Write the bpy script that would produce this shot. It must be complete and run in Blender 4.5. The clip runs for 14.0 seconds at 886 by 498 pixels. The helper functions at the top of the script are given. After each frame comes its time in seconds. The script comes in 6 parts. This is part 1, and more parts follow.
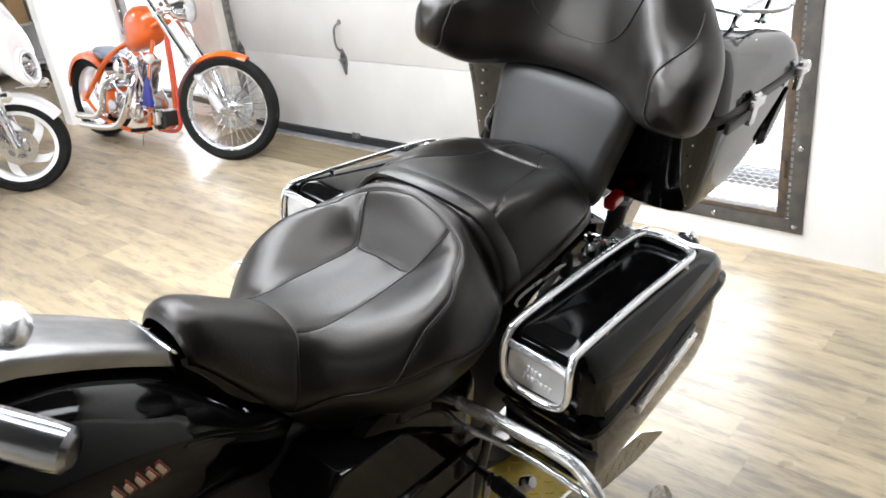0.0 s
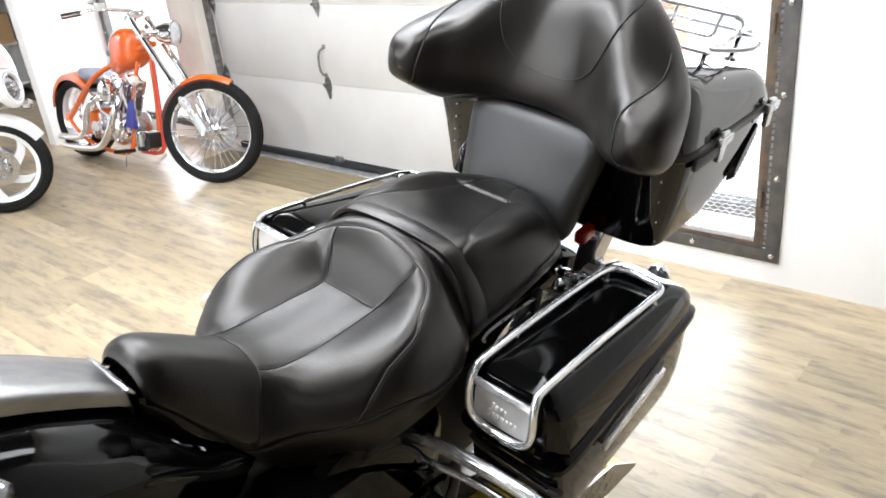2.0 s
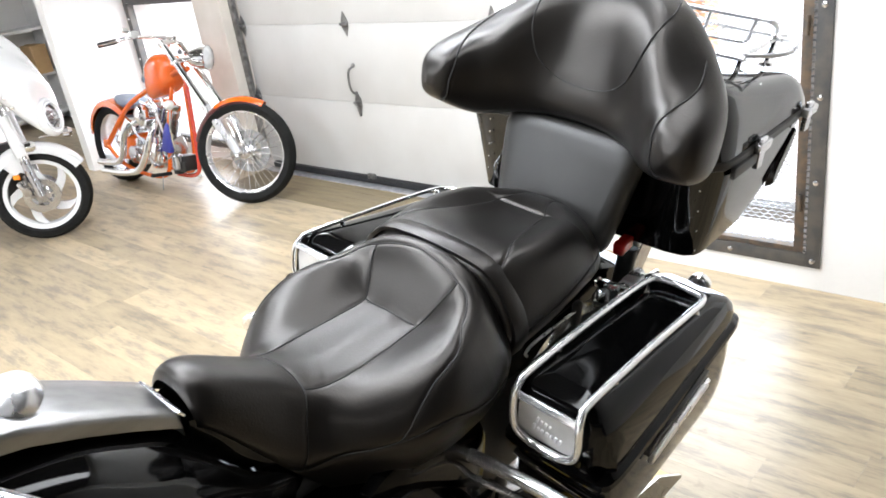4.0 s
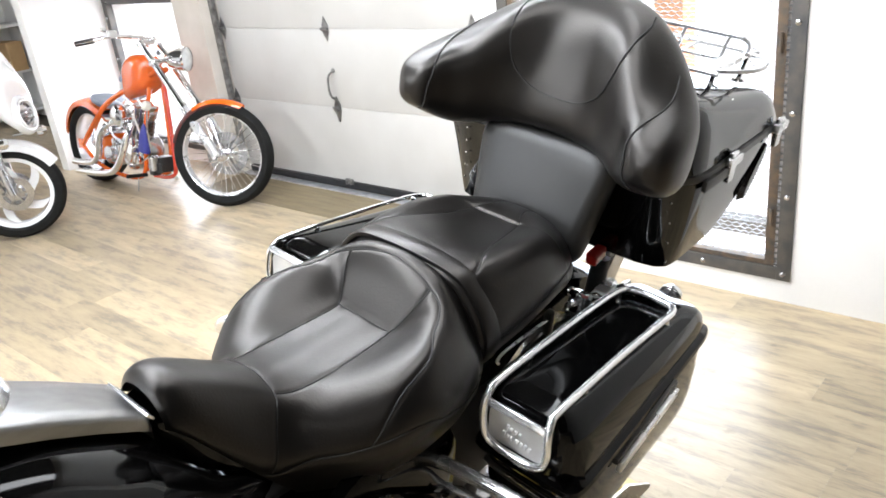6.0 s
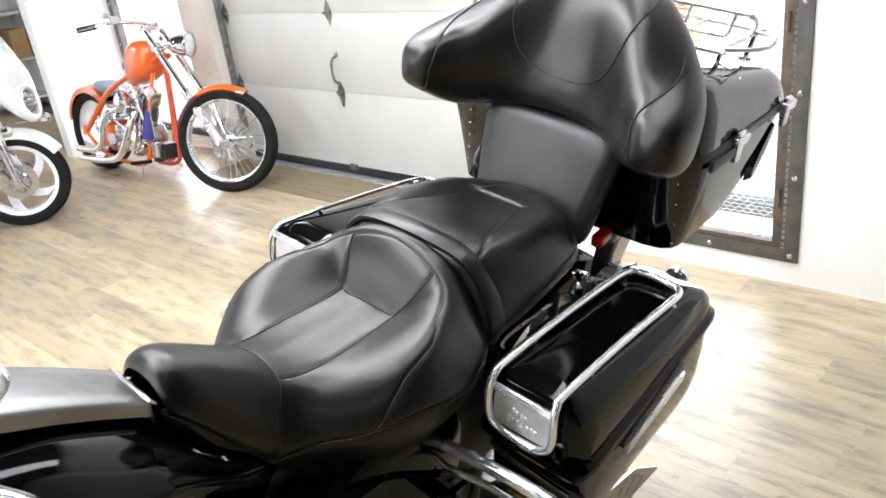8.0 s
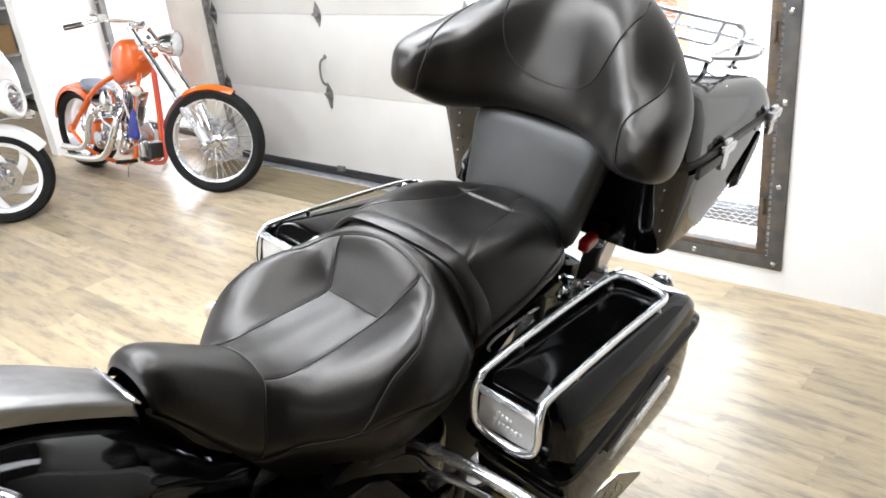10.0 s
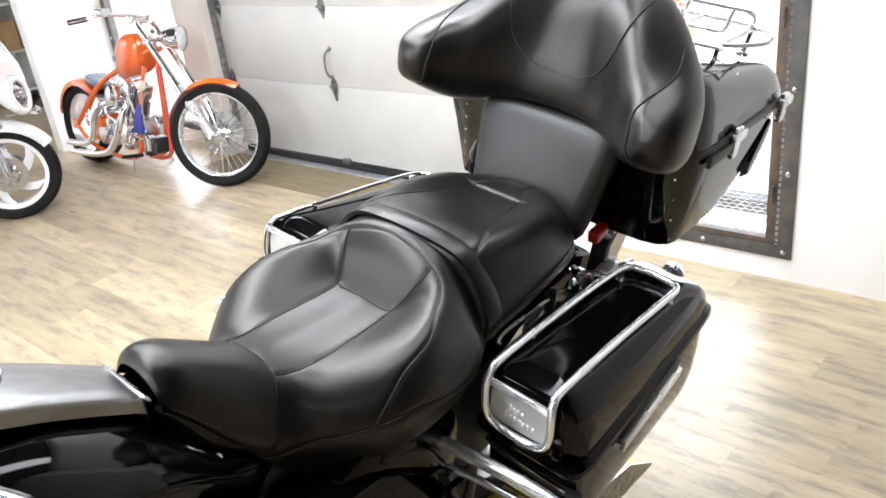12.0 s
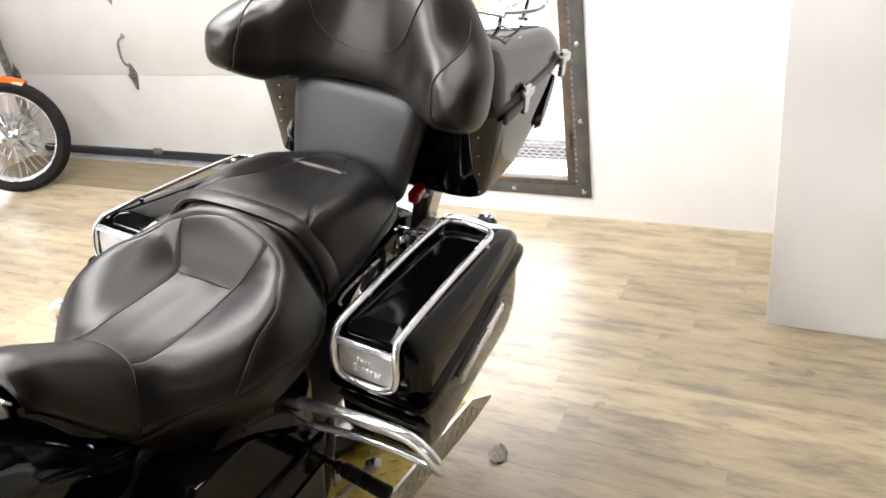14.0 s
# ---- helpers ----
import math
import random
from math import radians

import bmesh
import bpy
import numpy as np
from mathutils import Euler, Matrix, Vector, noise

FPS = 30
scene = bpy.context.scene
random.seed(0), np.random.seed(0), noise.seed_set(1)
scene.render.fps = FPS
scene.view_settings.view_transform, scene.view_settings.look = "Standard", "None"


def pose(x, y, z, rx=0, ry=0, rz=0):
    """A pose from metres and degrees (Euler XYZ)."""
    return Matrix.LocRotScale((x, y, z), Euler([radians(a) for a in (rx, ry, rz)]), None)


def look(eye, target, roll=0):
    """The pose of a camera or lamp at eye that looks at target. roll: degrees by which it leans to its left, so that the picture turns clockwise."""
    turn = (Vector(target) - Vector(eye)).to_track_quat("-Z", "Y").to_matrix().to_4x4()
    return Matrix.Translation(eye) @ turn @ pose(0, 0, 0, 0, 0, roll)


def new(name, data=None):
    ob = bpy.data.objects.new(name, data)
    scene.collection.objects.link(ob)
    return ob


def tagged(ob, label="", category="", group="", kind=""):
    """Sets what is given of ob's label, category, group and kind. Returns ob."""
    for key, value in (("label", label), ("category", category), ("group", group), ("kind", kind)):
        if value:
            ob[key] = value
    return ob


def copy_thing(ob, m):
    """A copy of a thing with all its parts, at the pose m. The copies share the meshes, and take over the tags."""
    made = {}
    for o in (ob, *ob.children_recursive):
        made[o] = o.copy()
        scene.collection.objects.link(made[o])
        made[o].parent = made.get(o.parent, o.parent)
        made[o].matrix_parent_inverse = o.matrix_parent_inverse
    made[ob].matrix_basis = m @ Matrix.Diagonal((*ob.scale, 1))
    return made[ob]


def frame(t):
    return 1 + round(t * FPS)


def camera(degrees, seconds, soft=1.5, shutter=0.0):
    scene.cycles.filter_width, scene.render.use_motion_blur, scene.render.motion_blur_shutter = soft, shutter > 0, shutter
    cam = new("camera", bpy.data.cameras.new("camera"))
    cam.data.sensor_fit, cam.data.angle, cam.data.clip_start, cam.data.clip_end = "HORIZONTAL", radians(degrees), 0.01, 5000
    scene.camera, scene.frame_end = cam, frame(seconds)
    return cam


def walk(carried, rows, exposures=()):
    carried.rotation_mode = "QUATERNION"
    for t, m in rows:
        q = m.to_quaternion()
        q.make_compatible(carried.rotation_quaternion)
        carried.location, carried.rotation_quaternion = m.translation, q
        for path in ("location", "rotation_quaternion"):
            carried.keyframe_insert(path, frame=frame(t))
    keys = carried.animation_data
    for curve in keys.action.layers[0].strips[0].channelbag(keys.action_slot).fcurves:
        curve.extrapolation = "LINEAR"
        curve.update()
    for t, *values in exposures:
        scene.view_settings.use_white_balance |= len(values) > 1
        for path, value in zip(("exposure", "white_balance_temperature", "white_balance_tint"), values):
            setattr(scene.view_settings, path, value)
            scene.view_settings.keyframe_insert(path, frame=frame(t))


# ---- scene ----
# The camera and its path: seconds, x, y, z, yaw to the left, pitch, roll.
cam = camera(58.7, 14.0, soft=1.7)
ROWS = [
    (0, -0.0057, 0.1084, 1.5816, 43.56, -25.89, -6.94),
    (0.5, 0.0095, 0.1205, 1.6103, 40.40, -24.22, -5.40),
    (0.9, 0.0208, 0.1412, 1.6260, 39.80, -21.73, -6.21),
    (1, 0.0242, 0.1305, 1.6365, 39.48, -21.02, -5.86),
    (1.5, 0.0306, 0.1219, 1.6209, 41.86, -22.70, -7.40),
    (2, 0.0173, 0.1374, 1.6033, 42.41, -24.52, -6.02),
    (2.5, 0.0112, 0.1407, 1.6005, 44.12, -25.12, -8.03),
    (3, 0.0094, 0.1340, 1.6117, 45.70, -23.51, -9.44),
    (5.5, 0.0123, 0.1270, 1.6103, 43.18, -23.40, -6.96),
    (6, 0.0191, 0.1271, 1.6139, 42.96, -23.01, -6.79),
    (6.5, 0.0208, 0.1304, 1.6093, 43.65, -23.68, -6.69),
    (7, 0.0178, 0.1347, 1.6030, 43.79, -24.20, -6.52),
    (7.5, 0.0152, 0.1367, 1.6052, 43.67, -23.99, -7.57),
    (10, 0.0136, 0.1331, 1.6042, 42.41, -23.88, -6.25),
    (10.5, 0.0182, 0.1282, 1.6091, 42.08, -23.01, -6.48),
    (11, 0.0143, 0.1280, 1.6052, 43.11, -23.28, -6.58),
    (11.5, 0.0027, 0.1362, 1.6020, 44.14, -24.17, -7.71),
    (12, 0.0018, 0.1381, 1.6020, 42.96, -24.45, -7.04),
    (12.5, 0.0114, 0.1302, 1.6076, 40.92, -22.99, -6.32),
    (13, 0.0263, 0.1052, 1.6352, 37.60, -25.00, -9.87),
    (13.2, 0.0223, 0.0944, 1.6363, 35.91, -26.19, -10.23),
    (13.5, 0.0411, 0.0369, 1.6436, 33.86, -27.15, -11.24),
    (14, 0.0678, 0.0460, 1.6474, 29.63, -28.30, -8.54),
]
EXPOSURE = -0.4
walk(cam, [(t, pose(x, y, z, 90 + pitch, 0, yaw) @ pose(0, 0, 0, 0, 0, roll)) for t, x, y, z, yaw, pitch, roll in ROWS],
     ((0, EXPOSURE, 6420, 12), (12, EXPOSURE, 6420, 12), (13, EXPOSURE, 6600, 13), (14, EXPOSURE, 6850, 14)))

# ---- world and lights ----
world = bpy.data.worlds.new("sky")
scene.world = world
world.use_nodes = True
sky = world.node_tree.nodes.new("ShaderNodeTexSky")
sky.sky_type, sky.sun_disc, sky.sun_elevation, sky.sun_rotation = "NISHITA", False, radians(41), radians(73)
world.node_tree.nodes["Background"].inputs[1].default_value = 0.15
world.node_tree.links.new(sky.outputs[0], world.node_tree.nodes["Background"].inputs[0])

sun_data = bpy.data.lights.new("sun", "SUN")
sun_data.energy, sun_data.angle, sun_data.color = 5.0, radians(4), (1, 0.96, 0.9)
sun = new("sun", sun_data)
sun.matrix_world = look((10, 3.0, 9), (0, 0, 0))


def area_lamp(name, eye, target, sx, sy, watts, colour=(1, 1, 1)):
    data = bpy.data.lights.new(name, "AREA")
    data.shape, data.size, data.size_y, data.energy, data.color = "RECTANGLE", sx, sy, watts, colour
    ob = new(name, data)
    ob.matrix_world = look(eye, target)
    return ob


# Daylight of the openings, just inside the panes.
area_lamp("window_light", (-1.57, 3.3, 0.75), (-1.57, 0, 0.4), 1.2, 1.2, 50, (0.72, 0.86, 1.0))
area_lamp("window_light", (-5.95, 3.5, 0.7), (-5.95, 0, 0.3), 0.9, 1.0, 14, (0.92, 0.96, 1.0))
# Fluorescent lamps under the ceiling, unseen; the southern and western ones are added fill.
LAMPS = [(-2.1, 1.75, 125), (-3.2, 1.75, 80), (-0.8, 1.75, 32), (-1.5, -0.2, 115), (-5.8, 0.8, 10), (-3.7, -3.2, 270), (-2.0, -3.2, 130), (1.8, -2.2, 10), (-9.2, -0.9, 300)]
for lx, ly, watts in LAMPS:
    area_lamp("tube_light", (lx, ly, 2.93), (lx, ly + 0.001, 0), 0.28, 2.4, watts, (0.88, 0.945, 1.0))

# ---- materials ----
def material(name, colour, rough=0.5, metal=0.0, second=None, scale=6.0, mix=0.5, grain=0.0, grain_scale=300.0, bump_scale=0.0,
             bump=0.0, coat=0.0, rough_var=0.0, stretch=(1, 1, 1), spec=0.5, island=0.0):
    """A principled surface: two colours mixed by a broad noise, a fine grain, uneven gloss and fine relief."""
    m = bpy.data.materials.new(name)
    m.use_nodes = True
    nt = m.node_tree
    p = nt.nodes["Principled BSDF"]
    p.inputs["Base Color"].default_value = (*colour, 1)
    p.inputs["Roughness"].default_value = rough
    p.inputs["Metallic"].default_value = metal
    p.inputs["Coat Weight"].default_value = coat
    p.inputs["Coat Roughness"].default_value = 0.04
    p.inputs["Specular IOR Level"].default_value = spec
    co = nt.nodes.new("ShaderNodeTexCoord")
    mp = nt.nodes.new("ShaderNodeMapping")
    mp.inputs["Scale"].default_value = stretch
    nt.links.new(co.outputs["Object"], mp.inputs[0])

    def noise_node(s, detail=4.0):
        n = nt.nodes.new("ShaderNodeTexNoise")
        n.inputs["Scale"].default_value, n.inputs["Detail"].default_value = s, detail
        nt.links.new(mp.outputs[0], n.inputs["Vector"])
        return n

    broad = noise_node(scale)
    if second:
        ramp = nt.nodes.new("ShaderNodeMapRange")
        ramp.inputs[1].default_value, ramp.inputs[2].default_value = 0.35, 0.65
        ramp.inputs[4].default_value = mix * 2 if mix < 0.5 else 1.0
        nt.links.new(broad.outputs[0], ramp.inputs[0])
        mx = nt.nodes.new("ShaderNodeMix")
        mx.data_type = "RGBA"
        mx.inputs[6].default_value, mx.inputs[7].default_value = (*colour, 1), (*second, 1)
        nt.links.new(ramp.outputs[0], mx.inputs[0])
        last = mx.outputs[2]
        if grain:
            fine = noise_node(grain_scale, 2.0)
            hs = nt.nodes.new("ShaderNodeHueSaturation")
            mr = nt.nodes.new("ShaderNodeMapRange")
            mr.inputs[3].default_value, mr.inputs[4].default_value = 1 - grain, 1 + grain
            nt.links.new(fine.outputs[0], mr.inputs[0])
            nt.links.new(mr.outputs[0], hs.inputs["Value"])
            nt.links.new(last, hs.inputs["Color"])
            last = hs.outputs[0]
        nt.links.new(last, p.inputs["Base Color"])
    if rough_var:
        rv = nt.nodes.new("ShaderNodeMapRange")
        rv.inputs[3].default_value, rv.inputs[4].default_value = max(0.0, rough - rough_var), min(1.0, rough + rough_var)
        nt.links.new(broad.outputs[0], rv.inputs[0])
        nt.links.new(rv.outputs[0], p.inputs["Roughness"])
    if bump:
        b = nt.nodes.new("ShaderNodeBump")
        b.inputs["Strength"].default_value, b.inputs["Distance"].default_value = bump, 0.002
        nt.links.new(noise_node(bump_scale or 200.0, 3.0).outputs[0], b.inputs["Height"])
        nt.links.new(b.outputs[0], p.inputs["Normal"])
    return m


LEATHER = material("black_leather", (0.0046, 0.0041, 0.0037), 0.345, second=(0.007, 0.006, 0.0053), scale=5, bump_scale=260, bump=0.15, rough_var=0.07, spec=0.42)
LEATHER.node_tree.nodes["Principled BSDF"].inputs["Specular Tint"].default_value = (1.0, 0.95, 0.91, 1)
LEATHER.node_tree.nodes["Principled BSDF"].inputs["Specular Tint"].default_value = (1.0, 0.935, 0.88, 1)
VINYL = material("grey_vinyl", (0.0115, 0.0108, 0.0098), 0.45, second=(0.0185, 0.0172, 0.0156), scale=9, bump_scale=16, bump=0.45, rough_var=0.05)
THREAD = material("seam_thread", (0.016, 0.015, 0.0145), 0.65)
GLOSS_BLACK = material("gloss_black_paint", (0.0012, 0.0012, 0.0012), 0.06, second=(0.0018, 0.0017, 0.0017), scale=3, spec=0.22)
TRUNK_BLACK = material("black_lacquer", (0.0018, 0.0018, 0.0018), 0.07, second=(0.0024, 0.0023, 0.0022), scale=3, spec=0.6)
SATIN_BLACK = material("satin_black", (0.012, 0.012, 0.012), 0.45, second=(0.02, 0.019, 0.018), scale=9, rough_var=0.1)
RUBBER = material("tyre_rubber", (0.007, 0.007, 0.007), 0.7, second=(0.011, 0.011, 0.0105), scale=20, bump_scale=150, bump=0.15, spec=0.18)
CHROME = material("chrome", (0.93, 0.93, 0.93), 0.08, metal=1.0, second=(0.86, 0.87, 0.88), scale=8, rough_var=0.03)
RAIL_CHROME = material("bright_chrome", (0.95, 0.95, 0.95), 0.2, metal=0.8, second=(0.9, 0.9, 0.91), scale=8, rough_var=0.04)
DARK_CHROME = material("dark_chrome", (0.3, 0.31, 0.33), 0.2, metal=1.0, second=(0.24, 0.25, 0.27), scale=12, rough_var=0.04)
BRIGHT = material("bright_polished_metal", (0.86, 0.86, 0.87), 0.28, metal=0.75, second=(0.78, 0.78, 0.79), scale=9, rough_var=0.06)
BRUSHED = material("brushed_steel", (0.33, 0.33, 0.33), 0.32, metal=1.0, second=(0.25, 0.25, 0.25), scale=30, rough_var=0.1, stretch=(1, 0.08, 1))
ALLOY = material("polished_alloy", (0.62, 0.62, 0.63), 0.25, metal=1.0, second=(0.5, 0.5, 0.52), scale=14, rough_var=0.08)
DULL_STEEL = material("dull_steel", (0.33, 0.33, 0.34), 0.4, metal=0.9, second=(0.2, 0.19, 0.18), scale=12, rough_var=0.12)
GALVANISED = material("galvanised_steel", (0.3, 0.3, 0.295), 0.38, metal=0.8, second=(0.16, 0.155, 0.15), scale=25, rough_var=0.12)
FRAME_STEEL = material("dark_grey_steel", (0.075, 0.075, 0.078), 0.5, metal=0.5, second=(0.12, 0.11, 0.1), scale=16, rough_var=0.1, bump_scale=90, bump=0.1)
RUSTY = material("rusty_steel", (0.07, 0.06, 0.052), 0.6, metal=0.3, second=(0.14, 0.095, 0.06), scale=25, rough_var=0.1)
ORANGE = material("orange_paint", (0.75, 0.13, 0.012), 0.2, coat=0.8, second=(0.66, 0.1, 0.01), scale=4)
WHITE_PAINT = material("white_vehicle_paint", (0.72, 0.72, 0.715), 0.2, coat=0.8, second=(0.67, 0.67, 0.67), scale=3)
WALL_WHITE = material("white_wall_paint", (0.8, 0.79, 0.775), 0.75, second=(0.75, 0.735, 0.715), scale=1.6, grain=0.015, grain_scale=60, bump_scale=70, bump=0.12)
DOOR_WHITE = material("white_door_enamel", (0.54, 0.533, 0.515), 0.45, second=(0.49, 0.48, 0.46), scale=2.2, bump_scale=140, bump=0.12, rough_var=0.08)
POST_TAN = material("tan_painted_post", (0.6, 0.555, 0.5), 0.6, second=(0.53, 0.485, 0.43), scale=4, bump_scale=60, bump=0.1)
CEIL = material("dark_ceiling_paint", (0.07, 0.07, 0.07), 0.8, second=(0.055, 0.055, 0.055), scale=2)
SOUTH_WALL = material("off_white_wall_paint", (0.8, 0.79, 0.775), 0.75, second=(0.74, 0.73, 0.715), scale=2)
# Tone of the unseen east wall, set dark so gloss black reflects little.
REAR_WALL = material("darkened_unseen_wall", (0.07, 0.068, 0.066), 0.75, second=(0.055, 0.053, 0.052), scale=2)
BADGE = material("satin_badge", (0.56, 0.55, 0.54), 0.4, metal=0.15, second=(0.66, 0.65, 0.64), scale=20)
BOARD = material("worn_brown_board", (0.21, 0.165, 0.095), 0.5, second=(0.16, 0.124, 0.072), scale=4, stretch=(1, 8, 1), bump_scale=80, bump=0.15)
RED_LENS = material("red_lens", (0.62, 0.015, 0.012), 0.15, coat=0.6)
AMBER = material("amber_lens", (0.8, 0.25, 0.02), 0.2, coat=0.5)
BLUE_BAG = material("blue_cloth", (0.03, 0.035, 0.22), 0.6)
YELLOW_PLATE = material("yellow_tread_plate", (0.46, 0.36, 0.09), 0.4, metal=0.35, second=(0.4, 0.27, 0.03), scale=8, rough_var=0.12)
TREAD_PLATE = material("aluminium_tread_plate", (0.6, 0.56, 0.47), 0.32, metal=0.45, second=(0.48, 0.44, 0.36), scale=10, rough_var=0.12)
CARD = material("cardboard", (0.42, 0.27, 0.13), 0.8, second=(0.36, 0.23, 0.11), scale=9)
SHELF = material("grey_shelf_board", (0.74, 0.74, 0.74), 0.6, second=(0.66, 0.66, 0.66), scale=5)
BLUE_GREY = material("blue_grey_leather", (0.16, 0.19, 0.24), 0.4, second=(0.2, 0.23, 0.28), scale=12)
SEAL = material("black_rubber_seal", (0.006, 0.006, 0.0075), 0.6, second=(0.014, 0.014, 0.016), scale=30)
THRESHOLD = material("worn_metal_threshold", (0.6, 0.61, 0.64), 0.35, metal=0.7, second=(0.42, 0.43, 0.46), scale=22, rough_var=0.15)
PINK_ORANGE = material("orange_wall_paint", (0.8, 0.42, 0.22), 0.7, second=(0.74, 0.36, 0.18), scale=3)
SNOW = material("bright_concrete", (0.75, 0.75, 0.75), 0.8, second=(0.68, 0.68, 0.68), scale=2)


def plank_material():
    """Oak-look vinyl plank: tone by board, streaks along x, a satin coat."""
    m = bpy.data.materials.new("oak_vinyl_plank")
    m.use_nodes = True
    nt = m.node_tree
    p = nt.nodes["Principled BSDF"]
    info, co = nt.nodes.new("ShaderNodeObjectInfo"), nt.nodes.new("ShaderNodeNewGeometry")
    isl = nt.nodes.new("ShaderNodeMath")
    isl.operation = "ADD"
    nt.links.new(info.outputs["Random"], isl.inputs[0])
    nt.links.new(co.outputs["Random Per Island"], isl.inputs[1])
    shift = nt.nodes.new("ShaderNodeCombineXYZ")
    mul = nt.nodes.new("ShaderNodeMath")
    mul.operation, mul.inputs[1].default_value = "MULTIPLY", 37.0
    nt.links.new(isl.outputs[0], mul.inputs[0])
    nt.links.new(mul.outputs[0], shift.inputs[2])
    add = nt.nodes.new("ShaderNodeVectorMath")
    nt.links.new(co.outputs["Position"], add.inputs[0])
    nt.links.new(shift.outputs[0], add.inputs[1])

    def streak(scale, stretch, detail):
        mp, n = nt.nodes.new("ShaderNodeMapping"), nt.nodes.new("ShaderNodeTexNoise")
        mp.inputs["Scale"].default_value = stretch
        n.inputs["Scale"].default_value, n.inputs["Detail"].default_value = scale, detail
        nt.links.new(add.outputs[0], mp.inputs[0])
        nt.links.new(mp.outputs[0], n.inputs["Vector"])
        return n

    broad, fine = streak(4.2, (1.0, 5.0, 1), 10), streak(24.0, (1.0, 8, 1), 5)
    broad.inputs["Roughness"].default_value = 0.62
    ramp = nt.nodes.new("ShaderNodeValToRGB")
    e = ramp.color_ramp.elements
    e[0].position, e[0].color = 0.35, (0.22, 0.184, 0.142, 1)
    e[1].position, e[1].color = 0.64, (0.44, 0.352, 0.232, 1)
    for at, tint in ((0.43, (0.285, 0.232, 0.165, 1)), (0.49, (0.37, 0.294, 0.194, 1))):
        e.new(at).color = tint
    mixn = nt.nodes.new("ShaderNodeMath")
    mixn.operation, mixn.inputs[1].default_value = "MULTIPLY_ADD", 0.24
    nt.links.new(fine.outputs[0], mixn.inputs[0])
    sc = nt.nodes.new("ShaderNodeMath")
    sc.operation, sc.inputs[1].default_value = "MULTIPLY", 0.76
    nt.links.new(broad.outputs[0], sc.inputs[0])
    nt.links.new(sc.outputs[0], mixn.inputs[2])
    nt.links.new(mixn.outputs[0], ramp.inputs[0])
    hs = nt.nodes.new("ShaderNodeHueSaturation")
    tone = nt.nodes.new("ShaderNodeMapRange")
    fr = nt.nodes.new("ShaderNodeMath")
    fr.operation = "FRACT"
    nt.links.new(isl.outputs[0], fr.inputs[0])
    nt.links.new(fr.outputs[0], tone.inputs[0])
    tone.inputs[3].default_value, tone.inputs[4].default_value = 0.82, 1.18
    nt.links.new(tone.outputs[0], hs.inputs["Value"])
    nt.links.new(ramp.outputs[0], hs.inputs["Color"])
    # Sparse dark scuffs and heel marks.
    scuff = nt.nodes.new("ShaderNodeTexNoise")
    scuff.inputs["Scale"].default_value, scuff.inputs["Detail"].default_value = 7.0, 7.0
    nt.links.new(co.outputs["Position"], scuff.inputs["Vector"])
    spot = nt.nodes.new("ShaderNodeMapRange")
    spot.inputs[1].default_value, spot.inputs[2].default_value, spot.inputs[4].default_value = 0.66, 0.74, 0.6
    nt.links.new(scuff.outputs[0], spot.inputs[0])
    worn = nt.nodes.new("ShaderNodeMix")
    worn.data_type = "RGBA"
    worn.inputs[7].default_value = (0.09, 0.075, 0.058, 1)
    nt.links.new(spot.outputs[0], worn.inputs[0])
    nt.links.new(hs.outputs[0], worn.inputs[6])
    nt.links.new(worn.outputs[2], p.inputs["Base Color"])
    rg = nt.nodes.new("ShaderNodeMapRange")
    rg.inputs[3].default_value, rg.inputs[4].default_value = 0.29, 0.42
    nt.links.new(fine.outputs[0], rg.inputs[0])
    nt.links.new(rg.outputs[0], p.inputs["Roughness"])
    b = nt.nodes.new("ShaderNodeBump")
    b.inputs["Strength"].default_value, b.inputs["Distance"].default_value = 0.15, 0.001
    nt.links.new(fine.outputs[0], b.inputs["Height"])
    nt.links.new(b.outputs[0], p.inputs["Normal"])
    return m


LETTER = material("white_metal_letters", (0.95, 0.95, 0.95), 0.25, metal=0.1, second=(0.8, 0.8, 0.8), scale=20)
PLANK = plank_material()


def glow(name, colour, strength):
    m = bpy.data.materials.new(name)
    m.use_nodes = True
    p = m.node_tree.nodes["Principled BSDF"]
    p.inputs["Base Color"].default_value = (*colour, 1)
    p.inputs["Emission Color"].default_value = (*colour, 1)
    p.inputs["Emission Strength"].default_value = strength
    return m


OUTSIDE = glow("bright_overcast_distance", (0.95, 0.97, 1.0), 7.0)
TUBE_GLOW = glow("fluorescent_diffuser", (1.0, 0.96, 0.9), 5.0)

# ---- mesh helpers ----
def part(name, bm, mat, parent=None, label="", angle=38):
    """Links a bmesh as one mesh object under a thing or a part."""
    me = bpy.data.meshes.new(name)
    bmesh.ops.recalc_face_normals(bm, faces=bm.faces)
    bm.to_mesh(me)
    bm.free()
    me.materials.append(mat)
    me.shade_smooth()
    me.set_sharp_from_angle(angle=radians(angle))
    ob = new(name, me)
    if parent:
        ob.parent = parent
    return tagged(ob, label)


def root(name, m, label, category, group="", kind=""):
    """An empty at a thing's base, to carry its parts."""
    ob = new(name)
    ob.empty_display_size = 0.1
    ob.matrix_world = m
    return tagged(ob, label, category, group, kind)


def join(*bms):
    out = bmesh.new()
    for b in bms:
        me = bpy.data.meshes.new("tmp")
        b.to_mesh(me)
        b.free()
        out.from_mesh(me)
        bpy.data.meshes.remove(me)
    return out


